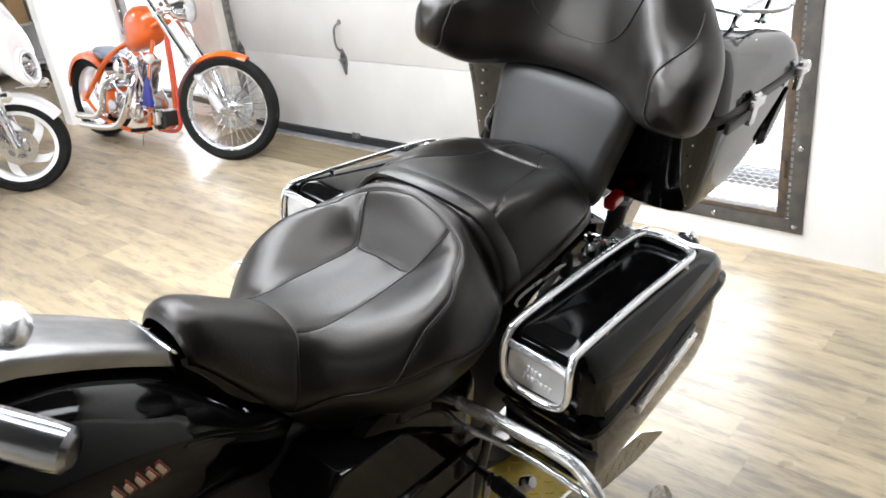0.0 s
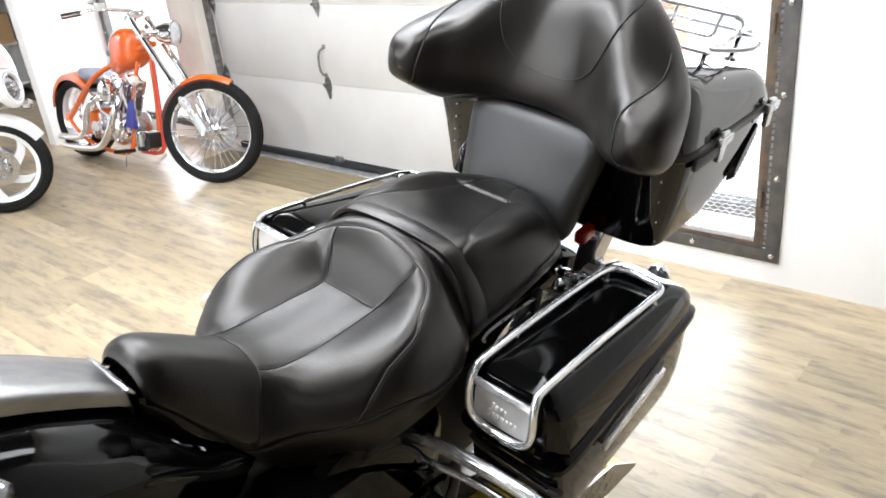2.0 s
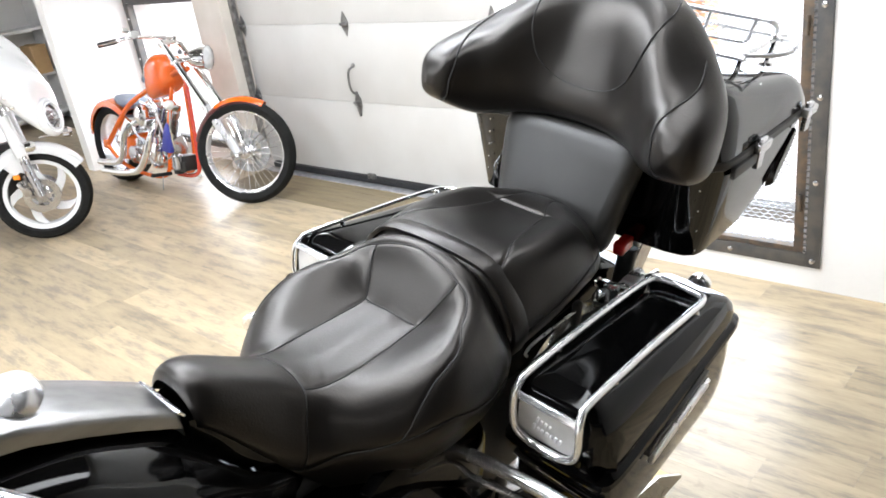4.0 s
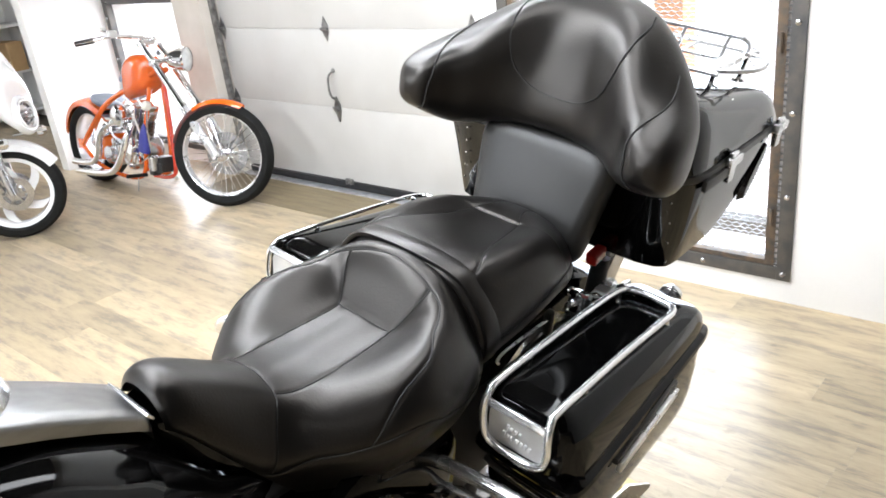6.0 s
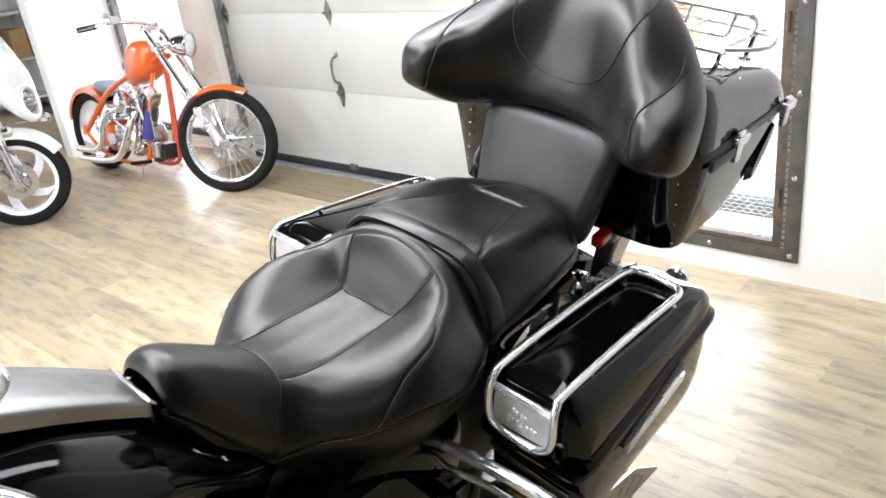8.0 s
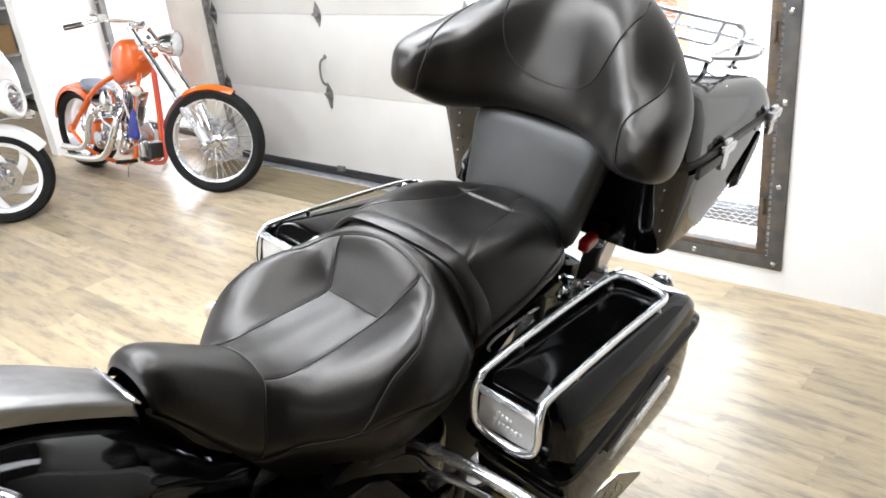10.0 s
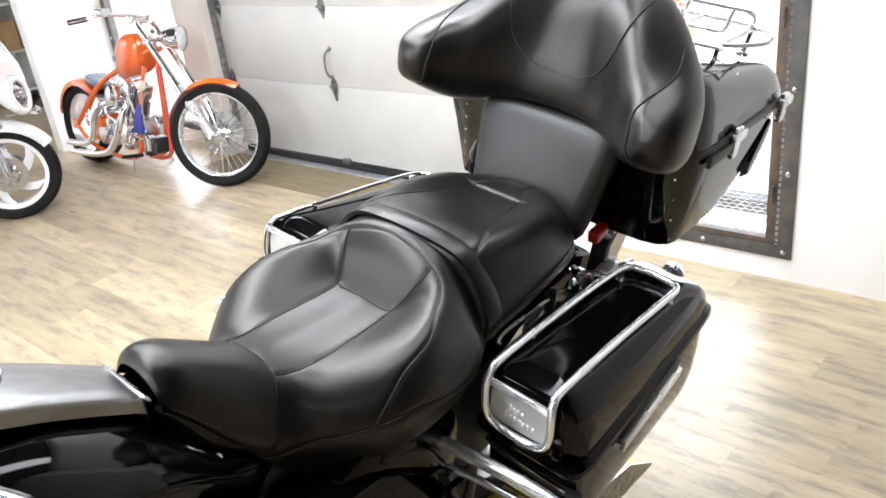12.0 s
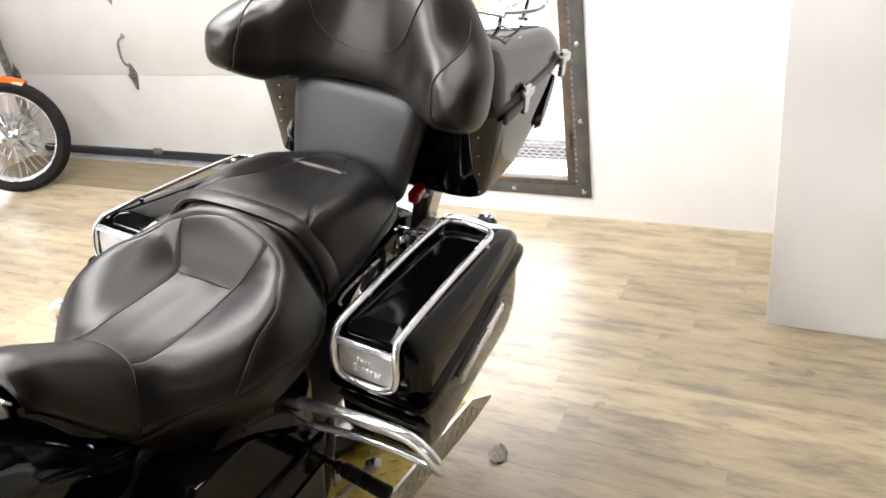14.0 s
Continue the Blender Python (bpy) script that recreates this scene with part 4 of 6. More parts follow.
def tour_trunk():
    """The top box: deep tub, belt, lid, latches, tail lamp and a chrome rack."""
    tub = part("trunk_tub", ring_box([
        (0.962, -0.245, 0.275, 1.475, 1.72), (0.967, -0.256, 0.286, 1.468, 1.75), (0.99, -0.262, 0.291, 1.465, 1.79), (1.03, -0.272, 0.297, 1.462, 1.86), (1.09, -0.289, 0.303, 1.46, 1.92), (1.14, -0.307, 0.307, 1.46, 1.955), (1.158, -0.308, 0.308, 1.46, 1.96)], 8, 64), TRUNK_BLACK, bike, "gloss black top box tub")
    part("belt", ring_box([(1.1585, -0.311, 0.311, 1.457, 1.965), (1.161, -0.314, 0.314, 1.455, 1.968), (1.175, -0.314, 0.314, 1.455, 1.968), (1.178, -0.311, 0.311, 1.457, 1.965)], 8, 64), SATIN_BLACK, tub, "satin black belt moulding")
    lid = part("trunk_lid", ring_box([
        (1.179, -0.308, 0.308, 1.462, 1.96, -0.0), (1.2, -0.306, 0.306, 1.464, 1.95, -0.004), (1.24, -0.297, 0.297, 1.47, 1.93, -0.016), (1.268, -0.284, 0.284, 1.48, 1.905, -0.026), (1.28, -0.264, 0.264, 1.5, 1.88, -0.03), (1.286, -0.2, 0.2, 1.55, 1.82, -0.026)], 11, 72), TRUNK_BLACK, bike, "gloss black top box lid")
    for sd in (1, -1):
        for y in (1.64, 1.905):
            lt = part("latch", join(box((0.012, 0.03, 0.066), (sd * 0.318, y, 1.158), 0.004), box((0.016, 0.062, 0.02), (sd * 0.321, y, 1.172), 0.005)), ALLOY, tub, "bright metal latch")
        part("hinge_strap", box((0.012, 0.11, 0.026), (sd * 0.314, 1.575, 1.15), 0.006), SATIN_BLACK, tub)
        # A wrap-round tail lamp low on the side.
        b = loft([[(sd * 0.294, 1.845 + x * 0.75, 1.075 + z * 1.2 + x * 0.85) for x, z, _ in superring(0, 0, 0, 0.058, 0.024, 3, 24)],
                  [(sd * 0.309, 1.845 + x * 0.7, 1.077 + z * 1.05 + x * 0.8) for x, z, _ in superring(0, 0, 0, 0.056, 0.02, 3, 24)]])
        part("tail_lamp", b, material("dark_red_lens", (0.012, 0.006, 0.006), 0.2), tub, "dark smoked tail lamp")
        for k in range(5):
            part("stud", lathe([(0, 0.002), (0.002, 0.0015), (0.0025, 0), (0, 0)], 8, pose(0.292 - 0.004 * k if sd > 0 else -0.22, 1.459, (1.0 if sd > 0 else 1.02) + (0.042 if sd > 0 else 0.03) * k, 90, 0, 0)), CHROME, tub)
    for y in (1.6, 1.78):
        for sd in (1, -1):
            part("rubber_mount", lathe([(0.012, 0), (0.012, 0.025), (0, 0.027)], 10, Matrix.Translation((sd * 0.1, y, 0.93))), RUBBER, tub)
    rk = part("rack", join(
        tube(spline([(-0.2, 1.68, 1.32), (-0.222, 1.7, 1.32), (-0.222, 1.88, 1.318), (-0.2, 1.905, 1.318), (0.2, 1.905, 1.318), (0.222, 1.88, 1.318), (0.222, 1.7, 1.32), (0.2, 1.68, 1.32)], 6, True), 0.0052, 8, True),
        *[tube([(x, 1.68, 1.32), (x, 1.905, 1.318)], 0.004, 8) for x in (-0.1, 0.0, 0.1)],
        *[tube(spline([(q * 0.222, 1.7, 1.32), (q * 0.27, 1.73, 1.323), (q * 0.293, 1.765, 1.327), (q * 0.288, 1.8, 1.338), (q * 0.222, 1.87, 1.32)], 6), 0.0045, 8) for q in (1, -1)],
        tube(spline([(-0.222, 1.86, 1.32), (-0.245, 1.8, 1.36), (-0.24, 1.765, 1.379), (-0.2, 1.76, 1.382), (0.2, 1.76, 1.382), (0.24, 1.765, 1.379), (0.245, 1.8, 1.36), (0.222, 1.86, 1.32)], 6), 0.005, 8),
        *[tube(spline([(q * 0.125, 1.76, 1.382), (q * 0.11, 1.775, 1.37), (q * 0.088, 1.81, 1.328), (q * 0.07, 1.815, 1.321), (q * 0.01, 1.8, 1.32)], 6), 0.004, 8) for q in (1, -1)],
        *[tube(spline([(q * 0.215, 1.762, 1.381), (q * 0.205, 1.775, 1.36), (q * 0.19, 1.79, 1.325), (q * 0.15, 1.795, 1.32), (q * 0.1, 1.795, 1.32)], 6), 0.004, 8) for q in (1, -1)]), BRIGHT, bike, "chrome luggage rack on the top box")
    for sd in (1, -1):
        part("lid_trim", tube(spline([(sd * 0.215, 1.575, 1.279), (sd * 0.245, 1.63, 1.279), (sd * 0.272, 1.69, 1.2725), (sd * 0.245, 1.725, 1.272), (sd * 0.205, 1.75, 1.274)], 5), 0.003, 8), CHROME, lid, "thin chrome trim line")
        for y in (1.7, 1.88):
            part("rack_post", join(tube([(sd * 0.222, y, 1.32), (sd * 0.212, y, 1.262)], 0.006, 8), lathe([(0.016, 0), (0.014, 0.006), (0, 0.007)], 12, Matrix.Translation((sd * 0.212, y, 1.258)))), CHROME, rk)
    for ob in (tub, lid, rk):
        ob.matrix_basis = TRUNK


tour_trunk()


def tank_and_console():
    rings = []
    for y, top, half, low in ((0.66, 0.93, 0.05, 0.84), (0.62, 0.96, 0.09, 0.83), (0.55, 1.0, 0.105, 0.84), (0.50, 1.05, 0.115, 0.86), (0.46, 1.088, 0.124, 0.875), (0.42, 1.118, 0.134, 0.89), (0.34, 1.165, 0.15, 0.91), (0.24, 1.2, 0.162, 0.93), (0.12, 1.225, 0.165, 0.95), (0.0, 1.235, 0.155, 0.97), (-0.08, 1.225, 0.12, 1.0), (-0.12, 1.18, 0.06, 1.05)):
        ring = []
        for i in range(48):
            a = 2 * math.pi * i / 48
            c, s = math.cos(a), math.sin(a)
            k = (abs(c) ** 2.7 + abs(s) ** 2.7) ** (-1 / 2.7)
            ring.append((half * k * c, y, (top + low) / 2 + (top - low) / 2 * k * s))
        rings.append(ring)
    rows = smooth_rows([[q for p in r for q in p] for r in rings], 60)
    tk = part("fuel_tank", loft([[tuple(r[i:i + 3]) for i in range(0, len(r), 3)] for r in rows]), GLOSS_BLACK, bike, "gloss black fuel tank", 60)
    rings = []
    for y, z, half in ((0.474, 1.101, 0.044), (0.472, 1.114, 0.0455), (0.466, 1.12, 0.046), (0.41, 1.157, 0.05), (0.36, 1.187, 0.053), (0.3, 1.22, 0.058), (0.2, 1.253, 0.063), (0.08, 1.27, 0.062), (0.0, 1.262, 0.05), (-0.03, 1.235, 0.03)):
        prof = [(-1.02, -0.024), (-1, -0.009), (-0.975, -0.003), (-0.93, -0.0005), (-0.5, 0.001), (0, 0.0015), (0.5, 0.001), (0.93, -0.0005), (0.975, -0.003), (1, -0.009), (1.02, -0.024), (0.5, -0.04), (-0.5, -0.04)]
        rings.append([(half * u, y, z + d) for u, d in prof])
    cons = part("console", loft(rings), BRUSHED, bike, "brushed chrome tank console", 50)
    part("edge_trim", box((0.09, 0.004, 0.015), (0.0, 0.475, 1.111), 0.0015, 2, pose(0, 0, 0, 38, 0, 0)), RAIL_CHROME, cons, "bright trim strip")
    part("fuel_cap", lathe([(0.034, -0.012), (0.035, 0.002), (0.033, 0.008), (0.027, 0.014), (0.018, 0.018), (0.009, 0.02), (0, 0.0205)], 40, pose(0.0, 0.31, 1.218, 22, 0, 0)), BRIGHT, cons, "domed chrome cap", 80)
    # Tank lettering as cream bars on orange ones.
    cream, orange = material("cream_decal", (0.6, 0.45, 0.32), 0.4), material("orange_decal", (0.2, 0.03, 0.012), 0.4)
    for k in range(5):
        x, y, z = 0.1505 - 0.0024 * k, 0.326 + 0.0145 * k, 1.068 - 0.0038 * k
        part("letter_backing", box((0.002, 0.0125, 0.024 - 0.002 * (k % 2)), (x, y, z), 0.0008, 1, pose(0, 0, 0, 24, -5, -10)), orange, tk, "dark orange letter outline")
        part("letter_bar", box((0.003, 0.0065, 0.017 - 0.003 * (k % 2)), (x + 0.0008, y, z), 0.0008, 1, pose(0, 0, 0, 24, -5, -10)), cream, tk, "cream tank lettering as bars")
    return tk


tank_and_console()


def lower_bike():
    """Fender, side covers, frame, wheels, guards and small hardware below the seat."""
    rings = []
    for q in range(0, 21):
        a = radians(200 - q * 10.5)
        rings.append([(x, 1.33 + (0.335 + d) * math.cos(a), 0.58 + (0.335 + d) * math.sin(a)) for x, d in ((-0.105, -0.06), (-0.1, 0.0), (-0.07, 0.022), (0, 0.03), (0.07, 0.022), (0.1, 0.0), (0.105, -0.06), (0.1, -0.06), (0.09, -0.01), (0, 0.018), (-0.09, -0.01), (-0.1, -0.06))])
    part("rear_fender", loft(rings), GLOSS_BLACK, bike, "gloss black rear fender")

    def wheel(y, z, R, wd):
        m = Matrix.Translation((0, y, z)) @ pose(0, 0, 0, 0, 90, 0)
        t = part("wheel", lathe([(R * 0.72, -wd * 0.35), (R * 0.75, -wd * 0.42), (R * 0.76, wd * 0.42), (R * 0.72, wd * 0.35), (R * 0.68, 0), (R * 0.72, -wd * 0.35)], 40, m), ALLOY, bike, "cast alloy wheel")
        part("tyre", lathe([(R * 0.74, -wd * 0.4), (R * 0.84, -wd * 0.5), (R * 0.95, -wd * 0.4), (R, -wd * 0.15), (R, wd * 0.15), (R * 0.95, wd * 0.4), (R * 0.84, wd * 0.5), (R * 0.74, wd * 0.4)], 48, m), RUBBER, t)
        part("hub", join(lathe([(0, -0.06), (0.05, -0.06), (0.05, 0.06), (0, 0.06)], 20, m), *[box((0.03, 0.03, R * 0.7), (0, 0, 0), 0.004, 1, m @ pose(0, 0, 0, 90, 0, 0) @ Matrix.Rotation(radians(36 * k), 4, "Y") @ Matrix.Translation((0, 0, R * 0.36))) for k in range(10)]), ALLOY, t)

    wheel(1.33, 0.58, 0.32, 0.15)
    wheel(-0.3, 0.58, 0.32, 0.13)
    for sd in (1, -1):
        part("side_cover", moved(ring_box([(0, -0.13, 0.13, -0.15, 0.16), (0.02, -0.126, 0.126, -0.146, 0.156), (0.034, -0.1, 0.1, -0.12, 0.13), (0.038, -0.05, 0.05, -0.06, 0.06)], 3.5), pose(sd * 0.15, 0.79, 0.79, 0, sd * 90, 0)), GLOSS_BLACK, bike, "gloss black side cover")
        part("fender_side", box((0.016, 0.42, 0.2), (sd * 0.172, 1.12, 0.8), 0.006), SATIN_BLACK, bike, "satin black inner panel beside the fender")
        part("frame_tube", tube(spline([(sd * 0.1, 0.1, 0.95), (sd * 0.13, 0.4, 0.86), (sd * 0.16, 0.62, 0.83), (sd * 0.165, 0.9, 0.81), (sd * 0.15, 1.1, 0.84), (sd * 0.14, 1.5, 0.86)], 6), 0.016, 10), SATIN_BLACK, bike)
        part("lower_tube", tube(spline([(sd * 0.07, -0.1, 0.95), (sd * 0.13, 0.1, 0.42), (sd * 0.15, 0.5, 0.37), (sd * 0.15, 0.95, 0.42), (sd * 0.14, 1.05, 0.8)], 6), 0.016, 10), SATIN_BLACK, bike)
        # Chrome guard loop before the bag: out, round a tight bend and back as a thinner bar.
        gx = sd if sd > 0 else -0.93
        loop = spline([(sd * 0.1, 0.872, 0.81), (sd * 0.145, 0.877, 0.824), (sd * 0.2, 0.88, 0.831), (sd * 0.285, 0.884, 0.838), (gx * 0.352, 0.886, 0.84), (gx * 0.398, 0.887, 0.838), (gx * 0.428, 0.884, 0.828), (gx * 0.452, 0.883, 0.809), (gx * 0.462, 0.887, 0.79), (gx * 0.456, 0.9, 0.767), (gx * 0.436, 0.915, 0.753), (gx * 0.41, 0.921, 0.748)], 7)
        part("bag_guard", tube(loop, [0.0118 - 0.0046 * min(1.0, max(0.0, (i / (len(loop) - 1) - 0.6) / 0.3)) for i in range(len(loop))], 14), RAIL_CHROME, bike, "chrome saddlebag guard bar")
        part("guard_brace", tube(spline([(sd * 0.16, 0.9, 0.748), (sd * 0.25, 0.915, 0.752), (sd * 0.34, 0.92, 0.753), (gx * 0.415, 0.921, 0.7485)], 6), 0.0072, 10), RAIL_CHROME, bike)
        part("fork_leg", tube([(sd * 0.1, -0.02, 1.1), (sd * 0.1, -0.3, 0.58)], 0.026, 14), CHROME, bike)
        ts = part("turn_signal", box((0.026, 0.05, 0.03), (sd * 0.133, 1.44, 0.966), 0.009, 3, pose(0, 0, 0, 6, 0, 0)), RED_LENS, bike, "red lens turn signal")
        part("signal_housing", box((0.038, 0.026, 0.036), (sd * 0.133, 1.484, 0.969), 0.007, 3, pose(0, 0, 0, 12, 0, 0)), BRIGHT, ts, "bright housing")
        part("trunk_bracket", join(box((0.008, 0.06, 0.12), (sd * 0.135, 1.54, 0.915), 0.002, 1, pose(0, 0, 0, -38, 0, 0))), ALLOY, bike, "grey metal trunk bracket")
        part("signal_stem", tube([(sd * 0.132, 1.47, 0.948), (sd * 0.13, 1.46, 0.86)], 0.02, 12), SATIN_BLACK, bike)
        part("fender_strut", join(tube(spline([(sd * 0.15, 1.3, 0.875), (sd * 0.16, 1.4, 0.885), (sd * 0.15, 1.5, 0.875)], 5), 0.014, 10), lathe([(0, 0), (0.016, 0), (0.016, 0.03), (0, 0.032)], 14, Matrix.Translation((sd * 0.16, 1.36, 0.885))), box((0.03, 0.05, 0.02), (sd * 0.17, 1.43, 0.9), 0.006)), BRIGHT, bike, "bright fender struts and fittings")
        part("seat_strap", tube(spline([(sd * 0.184, 1.03, 0.945), (sd * 0.186, 1.022, 0.957), (sd * 0.186, 1.04, 0.965), (sd * 0.186, 1.09, 0.966), (sd * 0.185, 1.174, 0.962)], 6), 0.0028, 8), BRIGHT, bike, "thin chrome seat rail")
        part("rail_clip", box((0.014, 0.02, 0.05), (sd * 0.175, 1.2, 0.94), 0.004), SATIN_BLACK, bike)
        for x, y, z, rr, an in ((0.15, 1.335, 0.9, 0.014, 20), (0.168, 1.385, 0.9, 0.012, -30), (0.13, 1.375, 0.9, 0.012, 60)):
            part("docking_bush", moved(lathe([(0, -0.03), (rr, -0.028), (rr, -0.012), (rr * 0.7, -0.01), (rr * 0.7, 0.01), (rr, 0.012), (rr, 0.028), (0, 0.03)], 16), Matrix.Translation((sd * x, y, z)) @ pose(0, 0, 0, 70, 0, an)), CHROME, bike, "chrome docking bush")
        part("docking_rod", tube([(sd * 0.16, 1.39, 0.9), (sd * 0.185, 1.463, 0.9), (sd * 0.19, 1.5, 0.895)], 0.005, 8), CHROME, bike)
        part("signal_lens", moved(lathe([(0.02, 0), (0.026, 0.006), (0.022, 0.02), (0, 0.028)], 18), pose(sd * 0.26, 1.56, 0.86, -80, 0, 0)), BRIGHT, bike, "small chrome rear signal")
    part("bag_support", join(tube(spline([(0.22, 0.965, 0.8), (0.26, 0.96, 0.795), (0.34, 0.96, 0.79), (0.392, 0.96, 0.789), (0.4, 0.97, 0.79)], 5), 0.0075, 10), box((0.14, 0.03, 0.012), (0.3, 0.985, 0.792), 0.003)), SATIN_BLACK, bike, "black bag support bar")
    part("support_trim", tube([(0.27, 0.9535, 0.801), (0.385, 0.9515, 0.797)], 0.003, 8), CHROME, bike, "chrome trim of the bag support")
    pg = part("foot_peg_mount", join(tube([(0.15, 0.95, 0.61), (0.238, 0.932, 0.631)], 0.009, 12), box((0.01, 0.026, 0.05), (0.23, 0.925, 0.618), 0.003)), ALLOY, bike, "bright metal peg hinge")
    part("foot_peg", lathe([(0, 0), (0.013, 0.001), (0.0155, 0.006), (0.0155, 0.018), (0.0135, 0.02), (0.0155, 0.022), (0.0155, 0.04), (0.0135, 0.042), (0.0155, 0.044), (0.0155, 0.062), (0.0135, 0.064), (0.0155, 0.066), (0.0155, 0.09), (0.0165, 0.096), (0.0165, 0.104), (0.012, 0.108), (0, 0.108)], 20, pose(0.238, 0.93, 0.632, 0, 100, 0)), RUBBER, pg, "black rubber foot peg")
    br = part("peg_bracket", tube(spline([(0.18, 0.98, 0.442), (0.22, 0.98, 0.508), (0.251, 0.98, 0.561), (0.283, 0.98, 0.618)], 5), 0.0115, 14), BRIGHT, bike, "bright metal peg bracket")
    part("bracket_bolt", lathe([(0.013, -0.02), (0.013, 0.0), (0.01, 0.004), (0, 0.005)], 16, pose(0.285, 0.983, 0.618, 0, 50, 0)), ALLOY, br)
    # The lower side panel, sloping down to the rear, with a bevelled rim and a crease.
    edge = [(0.6, 0.9), (0.72, 0.885), (0.76, 0.863), (0.86, 0.783), (0.953, 0.71), (0.957, 0.7), (0.953, 0.66), (0.942, 0.637), (0.925, 0.63), (0.62, 0.64), (0.56, 0.68), (0.55, 0.85)]
    cy, cz = 0.78, 0.74
    part("lower_panel", loft([[(x, cy + (y - cy) * k, cz + (z - cz) * k) for y, z in edge] for x, k in ((0.06, 1.0), (0.188, 1.0), (0.198, 0.985), (0.2, 0.965), (0.196, 0.955), (0.194, 0.5))]), GLOSS_BLACK, bike, "gloss black lower side panel", 30)
    part("panel_crease", loft([[(x, y, z) for x, y, z in ((0.195, y0, z0 - 0.02), (0.2, y0, z0 - 0.003), (0.2015, y0, z0), (0.195, y0, z0 + 0.004))] for y0, z0 in ((0.62, 0.735), (0.77, 0.725), (0.93, 0.711))]), GLOSS_BLACK, bike, "", 20)
    part("under_panel", box((0.1, 0.42, 0.2), (0.13, 0.76, 0.55), 0.03, 3), SATIN_BLACK, bike, "satin black cover below the side panel")
    part("handlebar", tube(spline([(-0.335, 0.24, 1.34), (-0.235, 0.178, 1.362), (-0.13, 0.06, 1.35), (-0.06, -0.05, 1.29), (0, -0.08, 1.26), (0.06, -0.05, 1.29), (0.13, 0.06, 1.35), (0.235, 0.178, 1.362), (0.335, 0.24, 1.34)], 8), 0.0125, 12), CHROME, bike)
    part("engine", join(box((0.2, 0.42, 0.26), (0, 0.42, 0.52), 0.04, 3), *[lathe([(0.075 + (0.012 if k % 2 else 0), -0.1 + 0.016 * k) for k in range(13)], 20, pose(0, 0.33 + dy, 0.72, an, 0, 0)) for dy, an in ((0, 20), (0.2, -22))]), FRAME_STEEL, bike, "dark metal twin engine")
    part("exhaust", tube(spline([(-0.17, 0.5, 0.5), (-0.22, 0.8, 0.4), (-0.23, 1.2, 0.42), (-0.23, 1.65, 0.45)], 6), 0.045, 14), CHROME, bike)
    part("stand", tube([(0.1, 0.3, 0.42), (0.235, 0.25, 0.3), (0.262, 0.23, 0.317)], 0.011, 10), SATIN_BLACK, bike, "side stand")
    part("frame_cover", box((0.2, 0.26, 0.2), (0, 0.56, 0.83), 0.03, 3), SATIN_BLACK, bike, "satin black frame cover under the tank")
    part("belly", box((0.22, 0.5, 0.3), (0, 0.85, 0.66), 0.04, 3), SATIN_BLACK, bike)
    for sd in (1, -1):
        part("hand_grip", tube([(sd * 0.225, 0.172, 1.3635), (sd * 0.235, 0.178, 1.362), (sd * 0.325, 0.234, 1.342), (sd * 0.333, 0.239, 1.3405), (sd * 0.336, 0.241, 1.34)], [0.019, 0.0175, 0.0175, 0.0165, 0.012], 24), DARK_CHROME, bike, "dark glossy hand grip")


lower_bike()


